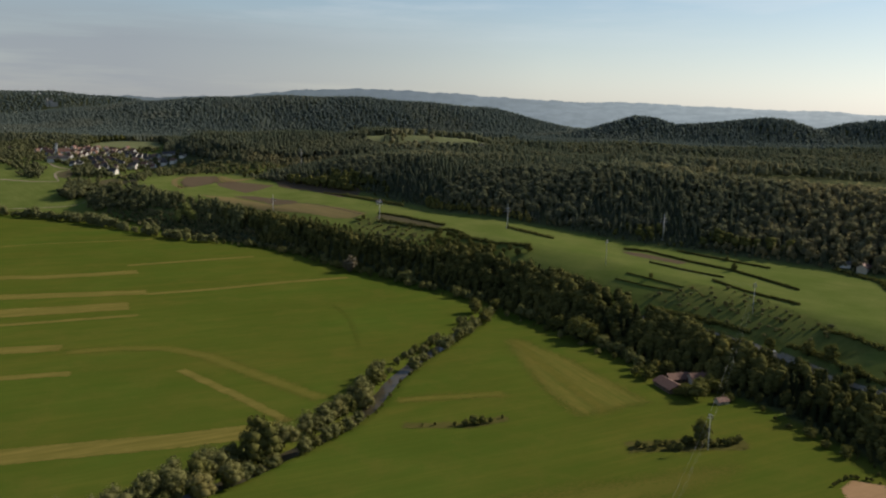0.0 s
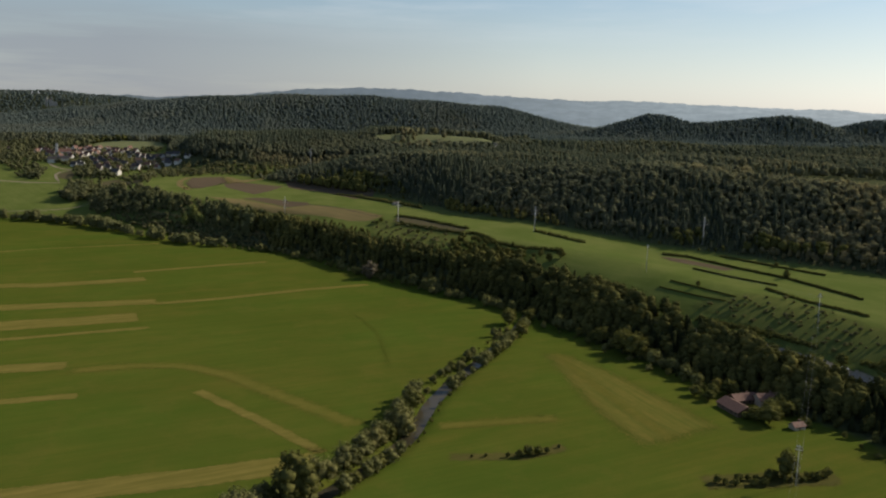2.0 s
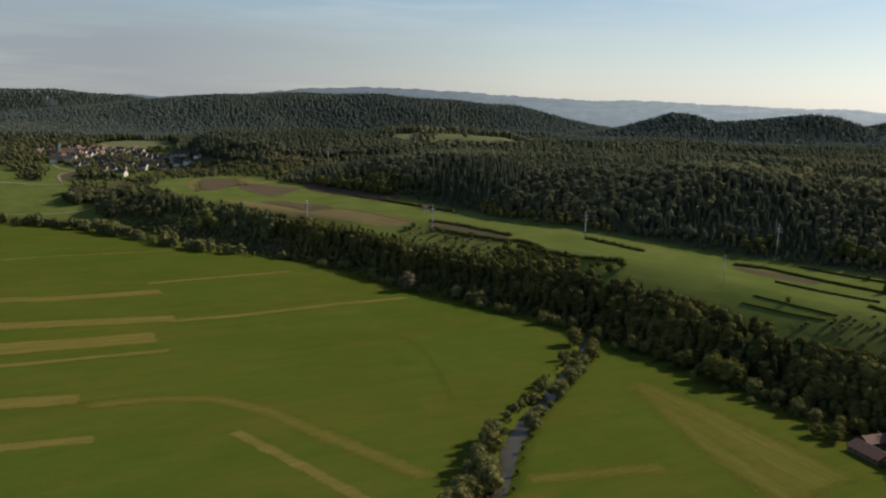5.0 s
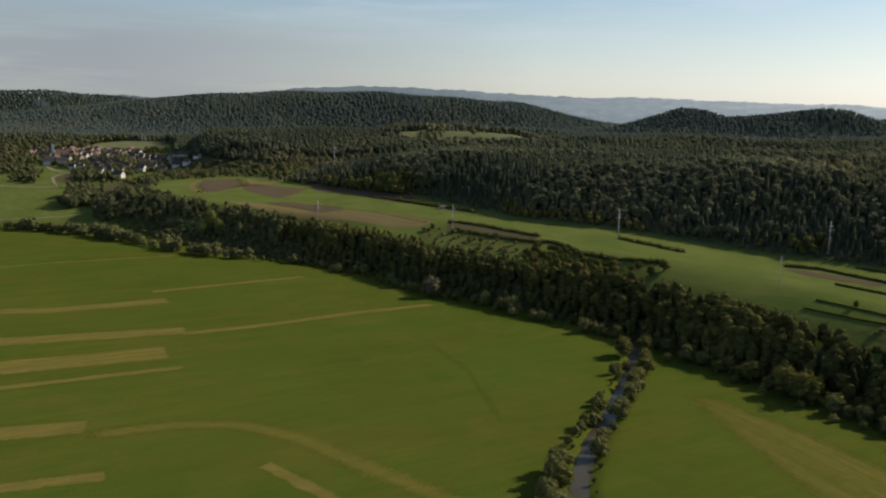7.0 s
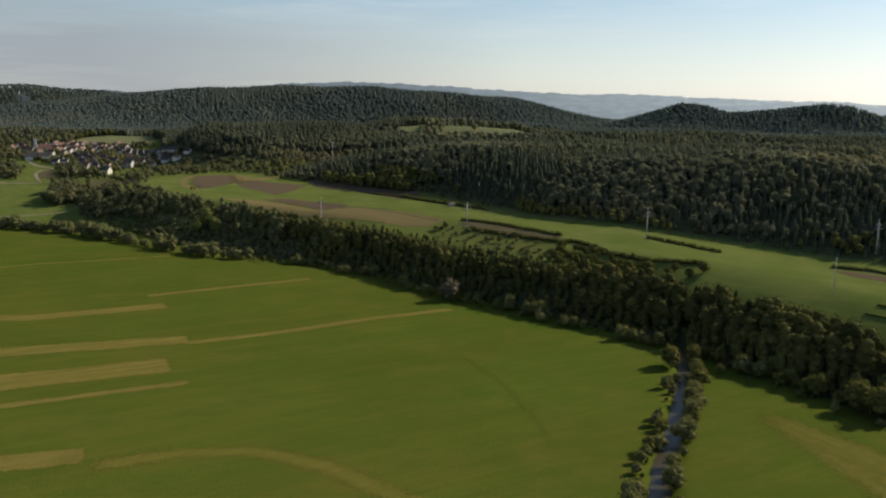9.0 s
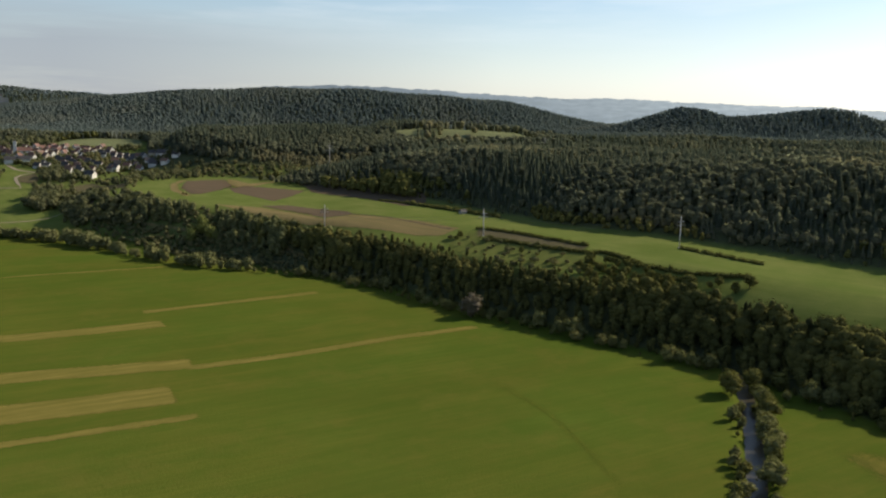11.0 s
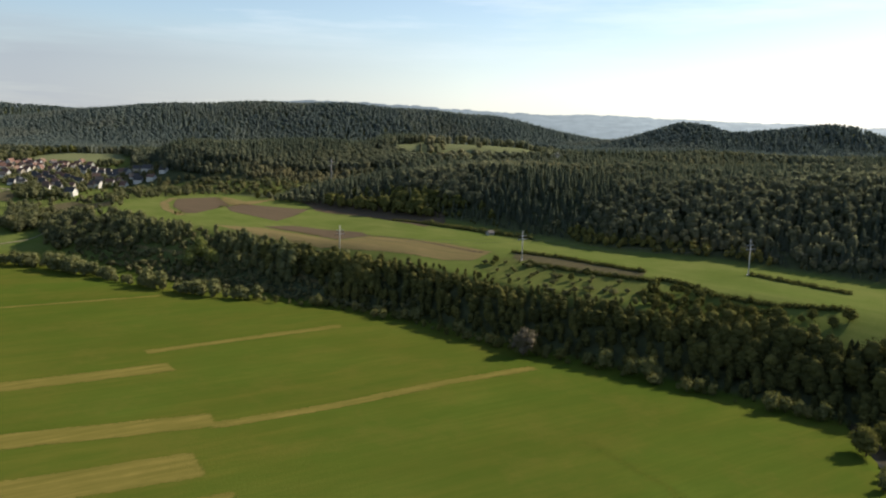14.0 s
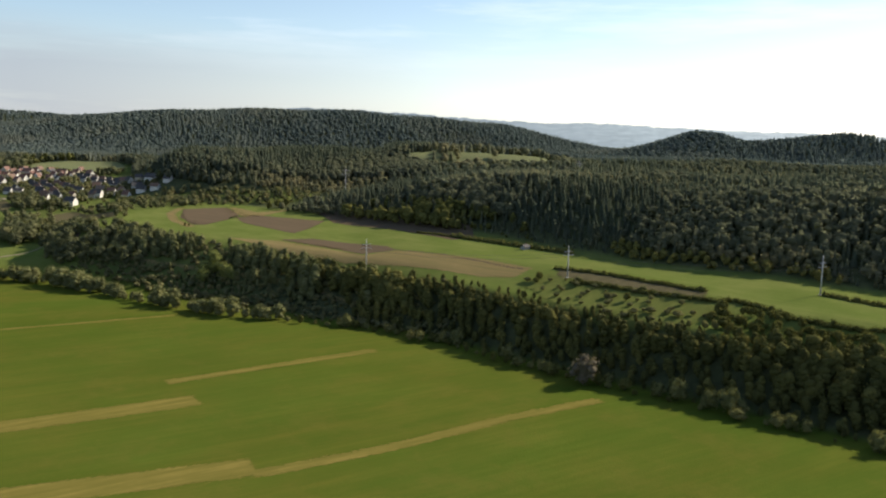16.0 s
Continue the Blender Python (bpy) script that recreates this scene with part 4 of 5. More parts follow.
def thing(name, x, y, z, turn, label, category, group="", scale=(1, 1, 1)):
    ob = new(name)
    ob.empty_display_size = 0.5
    ob.matrix_world = pose(x, y, z, 0, 0, turn) @ Matrix.Diagonal((*scale, 1))
    return tagged(ob, label, category, group)


def tube(a, b, ra, rb, sides=6):
    """A tapered rod from a to b."""
    a, b = np.array(a, float), np.array(b, float)
    w = b - a
    w /= np.linalg.norm(w)
    u = np.cross(w, (0, 0, 1) if abs(w[2]) < 0.9 else (1, 0, 0))
    u /= np.linalg.norm(u)
    q = np.cross(w, u)
    k = np.arange(sides) / sides * 2 * math.pi
    ring = np.cos(k)[:, None] * u + np.sin(k)[:, None] * q
    v = np.vstack([a + ring * ra, b + ring * rb, [a], [b]])
    j = np.arange(sides)
    n = (j + 1) % sides
    f = np.vstack([np.stack([j, n, n + sides], -1), np.stack([j, n + sides, j + sides], -1), np.stack([n, j, np.full(sides, 2 * sides)], -1), np.stack([j + sides, n + sides, np.full(sides, 2 * sides + 1)], -1)])
    return v, f


def trunk_mesh(r, wide, low):
    bits = [tube((0, 0, -0.03), (r.normal(0, 0.01), r.normal(0, 0.01), 0.5), 0.03, 0.015)]
    for i in range(5):
        a, h = r.uniform(0, 6.3), r.uniform(max(0.12, low), 0.45)
        bits.append(tube((0, 0, h), (wide * 0.65 * math.cos(a), wide * 0.65 * math.sin(a), h + r.uniform(0.12, 0.3)), 0.012, 0.004, 5))
    return mesh_of("trunk", *join(bits), True)


def crown_mesh(r, clumps, wide, low, tone, leaves=760):
    v, f = broadleaf(r, clumps, wide, low, leaves, 0.034, 0.72)
    return mesh_of("crown", v, f, True, np.full(len(v), tone))


class Kind:
    """A kind of tree: a few grown shapes that its trees share."""

    def __init__(self, seed, shapes, clumps, wide, low, material, tone):
        r = np.random.default_rng(seed)
        self.shapes = []
        for _ in range(shapes):
            pair = trunk_mesh(r, wide, low), crown_mesh(r, clumps, wide * r.uniform(0.9, 1.1), low, tone)
            pair[0].materials.append(BARK)
            pair[1].materials.append(material)
            self.shapes.append(pair)
        self.r = r

    def tree(self, name, x, y, h, label, group="", broad=1.0):
        z = float(land(x, y)) - 0.05 * h * 0.2
        w = h * broad
        ob = thing(name, x, y, z, float(self.r.uniform(0, 360)), label, "bush" if "bush" in name or "shrub" in name else "tree", group, (w, w, h))
        trunk, crown = self.shapes[int(self.r.integers(0, len(self.shapes)))]
        part("trunk", trunk, None, ob)
        part("crown", crown, None, ob)
        return ob


WILLOWS = Kind(41, 6, 13, 0.42, 0.03, WILLOW, 0.3)
ROUND = Kind(42, 6, 14, 0.42, 0.06, LEAF, 0.45)
SHRUB = Kind(43, 5, 9, 0.55, 0.0, LEAF, 0.4)
PALE_SHRUB = Kind(44, 4, 9, 0.5, 0.0, WILLOW, 0.5)
FRUIT = Kind(45, 6, 9, 0.46, 0.12, GARDEN_LEAF, 0.5)
ROW_WILLOWS = Kind(51, 7, 15, 0.48, -0.06, EDGE_WILLOW, 0.35)
POPLAR = Kind(46, 4, 12, 0.24, 0.03, LEAF, 0.65)
YELLOW = Kind(50, 3, 12, 0.24, 0.03, POPLAR_LEAF, 0.2)
GREY = Kind(47, 1, 18, 0.44, 0.02, GREY_LEAF, 0.5)
GREAT = Kind(48, 1, 30, 0.42, 0.02, LEAF, 0.35)
GOLD = Kind(49, 2, 14, 0.45, 0.0, WILLOW, 0.75)


def along(line, s):
    """The point s metres along a line, with its left-hand normal."""
    for (ax, ay), (bx, by) in zip(line, line[1:]):
        n = math.hypot(bx - ax, by - ay)
        if s <= n:
            return ax + (bx - ax) * s / n, ay + (by - ay) * s / n, -(by - ay) / n, (bx - ax) / n
        s -= n
    return None


def stream_trees():
    r = np.random.default_rng(51)
    label, group = "grey-green willow leaning over the stream", "willows along the stream"
    s = 40.0
    while True:
        p = along(STREAM, s)
        if not p:
            break
        x, y, nx, ny = p
        for off, first, last, often in ((r.uniform(4.5, 7.5), 70, 630, 0.95 if y < 440 else 0.55), (r.uniform(8, 12), 250, 440, 0.8), (-r.uniform(4.2, 7), 462, 625, 0.85), (-r.uniform(3.5, 6), 70, 388, 0.95)):
            if first < y < last and r.uniform() < often:
                qx, qy = x + nx * off + r.normal(0, 1), y + ny * off + r.normal(0, 1)
                if side(BANK, qx, qy) < -2:
                    h = r.choice([r.uniform(5, 8), r.uniform(8, 12), r.uniform(9, 12.5)]) if off > 0 and y < 450 else r.uniform(3, 6.5) if off > 0 else r.uniform(4.5, 9.5)
                    (WILLOWS if r.uniform() < 0.55 else ROUND if r.uniform() < 0.4 else PALE_SHRUB).tree("willow", qx, qy, h, label, group, r.uniform(0.95, 1.25))
        s += r.uniform(5, 9)
    s = 392.0
    while s < 642:
        x, y, nx, ny = along(STREAM, s)
        for q in (-1, 1):
            SHRUB.tree("bank_shrub", x + q * nx * r.uniform(5, 7.5), y + q * ny * r.uniform(5, 7.5), r.uniform(1.2, 3.0), "low green shrub on the bank of the stream", "shrubs on the stream bank")
        s += r.uniform(6, 16)
    GREAT.tree("great_willow", -72, 332, 22, "tall full dark green willow above the stream", "", 1.05)
    WILLOWS.tree("willow", -98, 301, 12, "broad pale grey-green willow beside the stream", group, 1.15)
    GOLD.tree("yellowing_willow", -78, 309, 11, "yellowing brownish willow beside the stream", group, 1.1)
    GOLD.tree("yellowing_willow", -86, 296, 12, "yellowing brownish willow beside the stream", group, 1.1)
    ROUND.tree("meeting_tree", 27, 606, 11, "round green tree where the stream meets the wood", "")


stream_trees()


def edge_trees():
    r = np.random.default_rng(52)
    label, group = "green bush at the foot of the bank wood", "bushes along the meadow's edge"
    s = 330.0
    while True:
        p = along(BANK, s)
        if not p or p[0] < -640:
            break
        x, y, nx, ny = p
        off = r.uniform(-6, -1) if x > -200 else float(np.interp(x, [-520, -440, -400, -340, -290, -250, -210], [-2, -2, 2, 13, 14, 8, 0])) + r.uniform(-4, 3)
        near = side(STREAM, x, y)
        kind = (SHRUB, PALE_SHRUB, ROUND)[int(r.integers(0, 3))]
        kind = kind if x > -240 else (ROW_WILLOWS if r.uniform() < 0.85 else WILLOWS)
        if abs(near) > 12 and math.hypot(x - 130, y - 443) > 16:
            h = r.choice([r.uniform(2, 4), r.uniform(4, 6.5)]) if x > -240 else r.uniform(0.42, 1.1) * float(np.interp(x, [-420, -300, -240], [14, 14, 12]))
            kind.tree("edge_bush", x + nx * off, y + ny * off, h, label, group, float(r.uniform(0.8, 1.45)))
        s += r.uniform(5, 10) if -240 < x < -40 else r.uniform(10, 20) if x > -40 else r.choice([r.uniform(3, 6), r.uniform(6, 12)])
    GREY.tree("grey_tree", -80, 749, 15.5, "dry grey-brown leafy tree at the meadow's edge", "", 1.05)
    for x, y, h in ((-157, 842, 5), (-152, 838, 6), (-131, 831, 8), (-195, 876, 7), (-138, 838, 6), (-107, 798, 7), (-89, 776, 4.5), (-64, 752, 5), (-46, 731, 6), (-39, 725, 9), (-29, 712, 8), (-22, 706, 10), (-18, 703, 6), (-10, 686, 6), (-5, 684, 6), (0, 680, 5), (18, 657, 8), (23, 655, 6), (27, 650, 6), (35, 644, 7), (29, 647, 5)):
        PALE_SHRUB.tree("pale_tree", x - 3.2, y - 3.0, h * 1.2, "pale grey-green young tree before the wood", "pale trees at the wood's edge", 0.9)
    for x, y, h in ((45, 616, 9), (56, 612, 8), (62, 594, 9), (69, 589, 8), (85, 562, 10), (81, 566, 7), (94, 542, 13), (99, 532, 14), (106, 517, 9), (114, 505, 8), (110, 511, 6), (90, 552, 6), (74, 578, 6), (118, 492, 8), (120, 478, 8), (36, 581, 9), (30, 604, 10)):
        (ROUND if r.uniform() < 0.5 else WILLOWS).tree("edge_tree", x - 3.0, y - 2.4, h * 1.1, "round green tree before the dark wood", "round trees at the wood's edge", 1.1)
    for x, y, h in ((126, 468, 8), (133, 463, 8), (146, 458, 10)):
        POPLAR.tree("poplar", x, y, h, "slender yellow-green poplar before the wood", "poplars at the wood's edge")
    for x, y, h in ((-306, 984, 16), (-298, 990, 18), (-290, 981, 14), (-284, 976, 12)):
        YELLOW.tree("poplar", x, y, h, "pale yellow-green poplar standing in the wood", "poplars in the wood", 1.05)


edge_trees()


def orchards():
    r = np.random.default_rng(53)
    for poly, step, seed, low, high, label, group in (
            ([(-89, 864), (-70, 871), (-40, 827), (-5, 791), (-5, 768), (-30, 765), (-48, 778), (-60, 793), (-76, 821)], 8.8, 3, 1.6, 3.8, "small round orchard tree on rough grass", "trees of the upper orchard"),
            ([(140, 572), (172, 566), (196, 545), (210, 505), (226, 465), (222, 452), (196, 475), (178, 505), (158, 540)], 6.0, 4, 1.2, 2.4, "small orchard tree on the sunny slope", "trees of the slope orchard")):
        x, y = scattered(poly, step, seed)
        for qx, qy in zip(x, y):
            if r.uniform() < 0.82:
                FRUIT.tree("orchard_tree", qx + r.normal(0, 1.6), qy + r.normal(0, 1.6), r.uniform(low, high), label, group, float(r.uniform(1.2, 2.1)))
    for x, y, h in ((-282, 1217, 8), (-273, 1221, 9), (-266, 1226, 9)):
        ROUND.tree("field_tree", x, y, h, "round tree on the crest of the field", "trees on the field's crest")
    for x, y, h in ((-79, 865, 5.5), (-82, 860, 4), (-41, 807, 5), (214, 606, 6), (152, 598, 4), (220, 640, 4), (-344, 1112, 3), (-340, 1110, 2.6)):
        ROUND.tree("shelf_tree", x, y, h, "lone round tree on the hill shelf", "lone trees on the hill shelf")
    thicket = "trees of the thicket"
    for x, y, h in ((-8, 753, 10), (1, 755, 9), (-5, 744, 8), (8, 748, 9), (13, 742, 9), (18, 736, 8), (9, 763, 7), (17, 754, 7), (23, 748, 6), (-1, 772, 10), (5, 745, 8), (11, 738, 7), (28, 735, 6), (-2, 764, 8), (13, 757, 7)):
        ROUND.tree("thicket_tree", x, y, 0.66 * h, "dark green tree of a thicket beside the orchard", thicket, r.uniform(0.9, 1.25))
    for x, y in zip(*scattered([(-12, 768), (0, 778), (16, 758), (42, 724), (33, 712), (4, 736)], 6.2, 6)):
        ROUND.tree("thicket_tree", x, y, r.uniform(2.5, 5.5), "dark green tree of a thicket beside the orchard", thicket, r.uniform(0.85, 1.1))
    for x, y, h in ((19, 718, 9), (25, 716, 9), (13, 722, 7), (-15, 737, 7), (-7, 732, 8), (-2, 728, 8), (35, 722, 7), (-8, 747, 6)):
        POPLAR.tree("poplar", x, y, h, "slender pale green poplar beside the thicket", "poplars beside the thicket", 1.15)
    for x, y, h in ((35, 713, 8), (44, 713, 9), (44, 703, 6), (54, 708, 4), (59, 707, 6), (65, 697, 7), (74, 699, 8), (51, 692, 6), (30, 725, 5), (40, 706, 4)):
        ROUND.tree("slope_tree", x, y, h, "round tree with a long shadow on the grass slope", "trees of the grass slope", r.uniform(0.9, 1.3))
    for x, y, h in ((-24, 758, 4), (-18, 753, 4.5), (-39, 766, 5), (-33, 761, 5), (-13, 752, 5), (-28, 759, 3.5), (-45, 771, 5), (-53, 779, 4), (-61, 788, 5)):
        (GOLD if -25 < x < -12 else PALE_SHRUB).tree("rim_bush", x, y, h, "yellowish bush on the lower rim of the orchard", "bushes on the orchard's rim", r.uniform(0.9, 1.3))
    for x, y, h in ((204, 452, 9), (212, 442, 10), (226, 405, 10), (232, 395, 9), (216, 420, 8), (190, 470, 7), (184, 462, 8), (196, 438, 9), (201, 428, 8), (209, 416, 9), (177, 476, 8)):
        ROUND.tree("roadside_tree", x, y, h, "round tree beside the road", "roadside trees")


orchards()


def hedge(line, h, w, label, seed, tone=0.3):
    """A grown hedge: one mass of tufts along a line."""
    r = np.random.default_rng(seed)
    bits, tufts, s = [], [], 0.0
    while True:
        p = along(line, s)
        if not p:
            break
        x, y, nx, ny = p
        off = r.normal(0, w * 0.22)
        q = h * r.uniform(0.4, 1.0) * (1.5 if r.uniform() < 0.12 else 1.0)
        x, y = x + nx * off, y + ny * off
        z = float(land(x, y))
        bits.append(clump(r, x, y, z + q * 0.4, w * 0.45, w * 0.45, q * 0.55))
        tufts.append((x, y, z + q * 0.45, 0.5 * w))
        s += w * 0.36
    bits.append(sprays(r, np.array(tufts), 26 * len(tufts), 0.4))
    v, f = join(bits)
    ob = new("hedge", mesh_of("hedge", v, f, True, np.full(len(v), tone)))
    ob.data.materials.append(LEAF)
    return tagged(ob, label, "hedge", "hedges on the hill shelf")


def hedges():
    dark = "dark overgrown hedge along a field boundary on the shelf"
    for i, (line, h, w) in enumerate((
            ([(-64, 884), (-37, 856), (-20, 833), (4, 805)], 2.3, 3.0), ([(-62, 850), (-51, 840), (-31, 817), (0, 787), (11, 782), (25, 750), (48, 725), (76, 710)], 2.8, 3.4),
            ([(-143, 1041), (-118, 1016)], 1.8, 2.0), ([(-118, 1016), (-94, 992), (-61, 957), (-40, 932)], 3.5, 4.5), ([(64, 788), (76, 772), (92, 752), (100, 742)], 2.4, 3.2),
            ([(154, 697), (171, 682)], 3.5, 4.5), ([(171, 682), (192, 641), (214, 605), (226, 572), (236, 545)], 2.6, 3.0), ([(194, 683), (219, 644), (242, 610)], 2.4, 2.6), ([(162, 643), (180, 613), (200, 586)], 1.8, 2.2),
            ([(190, 578), (201, 545), (222, 509)], 2.6, 3.2), ([(139, 617), (151, 597), (167, 568)], 0.9, 1.2), ([(130, 612), (145, 588), (160, 566)], 0.8, 1.1),
            ([(140, 556), (156, 533), (172, 510), (186, 490)], 5.0, 4.5), ([(199, 466), (210, 446), (224, 405), (240, 370)], 4.5, 5.0), ([(219, 470), (229, 456), (236, 436), (250, 410)], 3.5, 5.0),
            ([(283, 596), (292, 575), (298, 556), (290, 535)], 4.0, 6.0), ([(26, 738), (36, 728), (44, 720)], 2.0, 3.0))):
        slim = 0.56 if line[0][0] > 125 else 0.95
        hedge(line, h * slim, w * slim, dark, 60 + i)
    r = np.random.default_rng(57)
    for x, y, h in ((9, 379, 2.4), (14, 379, 3.8), (18, 381, 5.0), (22, 382, 4.4), (26, 384, 3.0), (32, 390, 2.0), (0, 379, 1.8), (-6, 378, 1.4)):
        SHRUB.tree("meadow_shrub", x, y, h, "low green shrub standing in the open meadow", "shrubs of the meadow")
    for k in range(24):
        SHRUB.tree("meadow_shrub", 90 + 2.1 * k + r.normal(0, 1), 357 + 0.35 * k + r.normal(0, 2.2), r.uniform(2.2, 4.2), "low brownish shrub in a strip of long grass", "shrubs of the long grass")
    ROUND.tree("meadow_tree", 120, 364, 12, "full round green tree above the shrubs of the meadow", "", 1.0)
    for x, y, h in ((136, 424, 10), (131, 428, 7), (141, 434, 9), (148, 436, 8), (127, 430, 4), (117, 455, 6), (112, 462, 6), (121, 462, 7), (131, 466, 8), (150, 444, 9), (156, 440, 8)):
        ROUND.tree("farm_tree", x, y, h, "full round tree beside the farm buildings", "farm trees", 1.35)
    for k in range(12):
        SHRUB.tree("pit_shrub", 162 + 1.9 * k + r.normal(0, 0.7), 322 + 8 * math.sin(k * 0.28) + r.normal(0, 0.6), r.uniform(1.2, 2.4), "low shrub on the rim of the sand pit", "shrubs round the sand pit")


hedges()


# ---- houses ----
def box(x0, x1, y0, y1, z0, z1):
    v = np.array([(x, y, z) for z in (z0, z1) for y in (y0, y1) for x in (x0, x1)], float)
    q = np.array([(0, 2, 3, 1), (4, 5, 7, 6), (0, 1, 5, 4), (2, 6, 7, 3), (0, 4, 6, 2), (1, 3, 7, 5)])
    return v, np.vstack([q[:, [0, 1, 2]], q[:, [0, 2, 3]]])


def gable(long, wide, eave, ridge):
    """Walls with two gable ends, along x."""
    a, b = long / 2, wide / 2
    v = np.array([(-a, -b, -1.5), (a, -b, -1.5), (a, b, -1.5), (-a, b, -1.5), (-a, -b, eave), (a, -b, eave), (a, b, eave), (-a, b, eave), (-a, 0, ridge), (a, 0, ridge)], float)
    f = [(0, 1, 5), (0, 5, 4), (2, 3, 7), (2, 7, 6), (1, 2, 6), (1, 6, 5), (3, 0, 4), (3, 4, 7), (5, 6, 9), (7, 4, 8), (4, 5, 9), (4, 9, 8), (6, 7, 8), (6, 8, 9)]
    return v, np.array(f)


def roof_shell(long, wide, eave, ridge, over=0.5, thick=0.25):
    """Two thick roof slopes with overhang."""
    a, b = long / 2 + over, wide / 2 + over
    drop = (ridge - eave) / (wide / 2) * over
    lo, hi = eave - drop + 0.04, ridge + 0.04
    prof = [(-b, lo), (0, hi), (b, lo), (b, lo + thick), (0, hi + thick), (-b, lo + thick)]
    v = np.array([(x, y, z) for x in (-a, a) for y, z in prof], float)
    f = []
    for i in range(6):
        j = (i + 1) % 6
        f += [(i, j, j + 6), (i, j + 6, i + 6)]
    f += [(0, 5, 4), (0, 4, 1), (1, 4, 3), (1, 3, 2), (6, 10, 11), (6, 7, 10), (7, 9, 10), (7, 8, 9)]
    return v, np.array(f)


def window_bits(long, wide, eave):
    """Places and sizes of the windows on the long sides."""
    n = max(2, int(long / 3))
    return [(-long / 2 + long * (i + 0.5) / n, s * wide / 2, z) for i in range(n) for s in (-1, 1) for z in ((1.6,) if eave < 3.6 else (1.4, 4.0))]


def house(name, x, y, turn, long, wide, eave, rise, wall, tile, label, group, windows=False, z=None):
    z = float(land(x, y)) if z is None else z
    ob = thing(name, x, y, z, turn, label, "house", group)
    part("wall", mesh_of("wall", *gable(long, wide, eave, eave + rise)), wall, ob)
    roof = part("roof", mesh_of("roof", *roof_shell(long, wide, eave, eave + rise)), tile, ob)
    if long < 14:
        part("chimney", mesh_of("chimney", *box(long * 0.18, long * 0.18 + 0.7, 0.4, 1.1, eave + rise * 0.5, eave + rise + 0.9)), BROWN_TILE, roof)
    if windows:
        for wx, wy, wz in window_bits(long, wide, eave):
            part("window", mesh_of("window", *box(wx - 0.55, wx + 0.55, wy - 0.04, wy + 0.04, wz - 0.6, wz + 0.6)), GLASS, ob)
        part("door", mesh_of("door", *box(-0.5, 0.5, -wide / 2 - 0.05, -wide / 2 + 0.05, 0, 2.05)), TIMBER, ob)
    return ob


def village():
    r = np.random.default_rng(71)
    for places in (OLD, ROWS_OF_HOUSES, LOOSE):
        for qx, qy in places:
            red = r.uniform() < (0.8 if places is OLD else 0.12)
            tile = RED_TILE if red else (BROWN_TILE if r.uniform() < 0.3 else GREY_TILE)
            wall = WHITE_WALL if r.uniform() < 0.6 else CREAM_WALL
            turn = float(r.choice([-20, 70, -35])) + r.normal(0, 10) if places is OLD else -22 + r.normal(0, 5 if places is ROWS_OF_HOUSES else 25)
            hue = "red" if red else "brown" if tile == BROWN_TILE else "grey"
            long, wide = (r.uniform(7.5, 8.6), r.uniform(5.0, 5.7)) if places is ROWS_OF_HOUSES else (r.uniform(7.5, 10.5), r.uniform(5.8, 7.4))
            house("village_house", qx, qy, turn, long, wide, r.uniform(3.0, 4.6), r.uniform(3.0, 4.4), wall, tile, "plain rendered village house with a %s gable roof" % hue, "houses of the village")
    for qx, qy, turn, size in LARGE:
        house("large_house", qx, qy, turn, size, 9, 5.0, 4.4, WHITE_WALL, RED_TILE if qy > 1430 else GREY_TILE, "large white house standing out in the village", "large houses of the village")
    z = float(land(-650, 1472))
    ob = thing("church", -650, 1472, z, 20, "white village church with a slender tower and red roof", "church")
    part("nave", mesh_of("nave", *gable(17, 9, 6, 10.5)), WHITE_WALL, ob)
    part("roof", mesh_of("roof", *roof_shell(17, 9, 6, 10.5)), RED_TILE, ob)
    tower = part("tower", mesh_of("tower", *box(-15.3, -11.3, -2, 2, -1, 19)), WHITE_WALL, ob)
    tip = np.array([(-15.5, -2.2, 19), (-11.1, -2.2, 19), (-11.1, 2.2, 19), (-15.5, 2.2, 19), (-13.3, 0, 22)], float)
    part("spire", mesh_of("spire", tip, np.array([(0, 1, 4), (1, 2, 4), (2, 3, 4), (3, 0, 4), (0, 3, 2), (0, 2, 1)])), GREY_TILE, tower)


village()


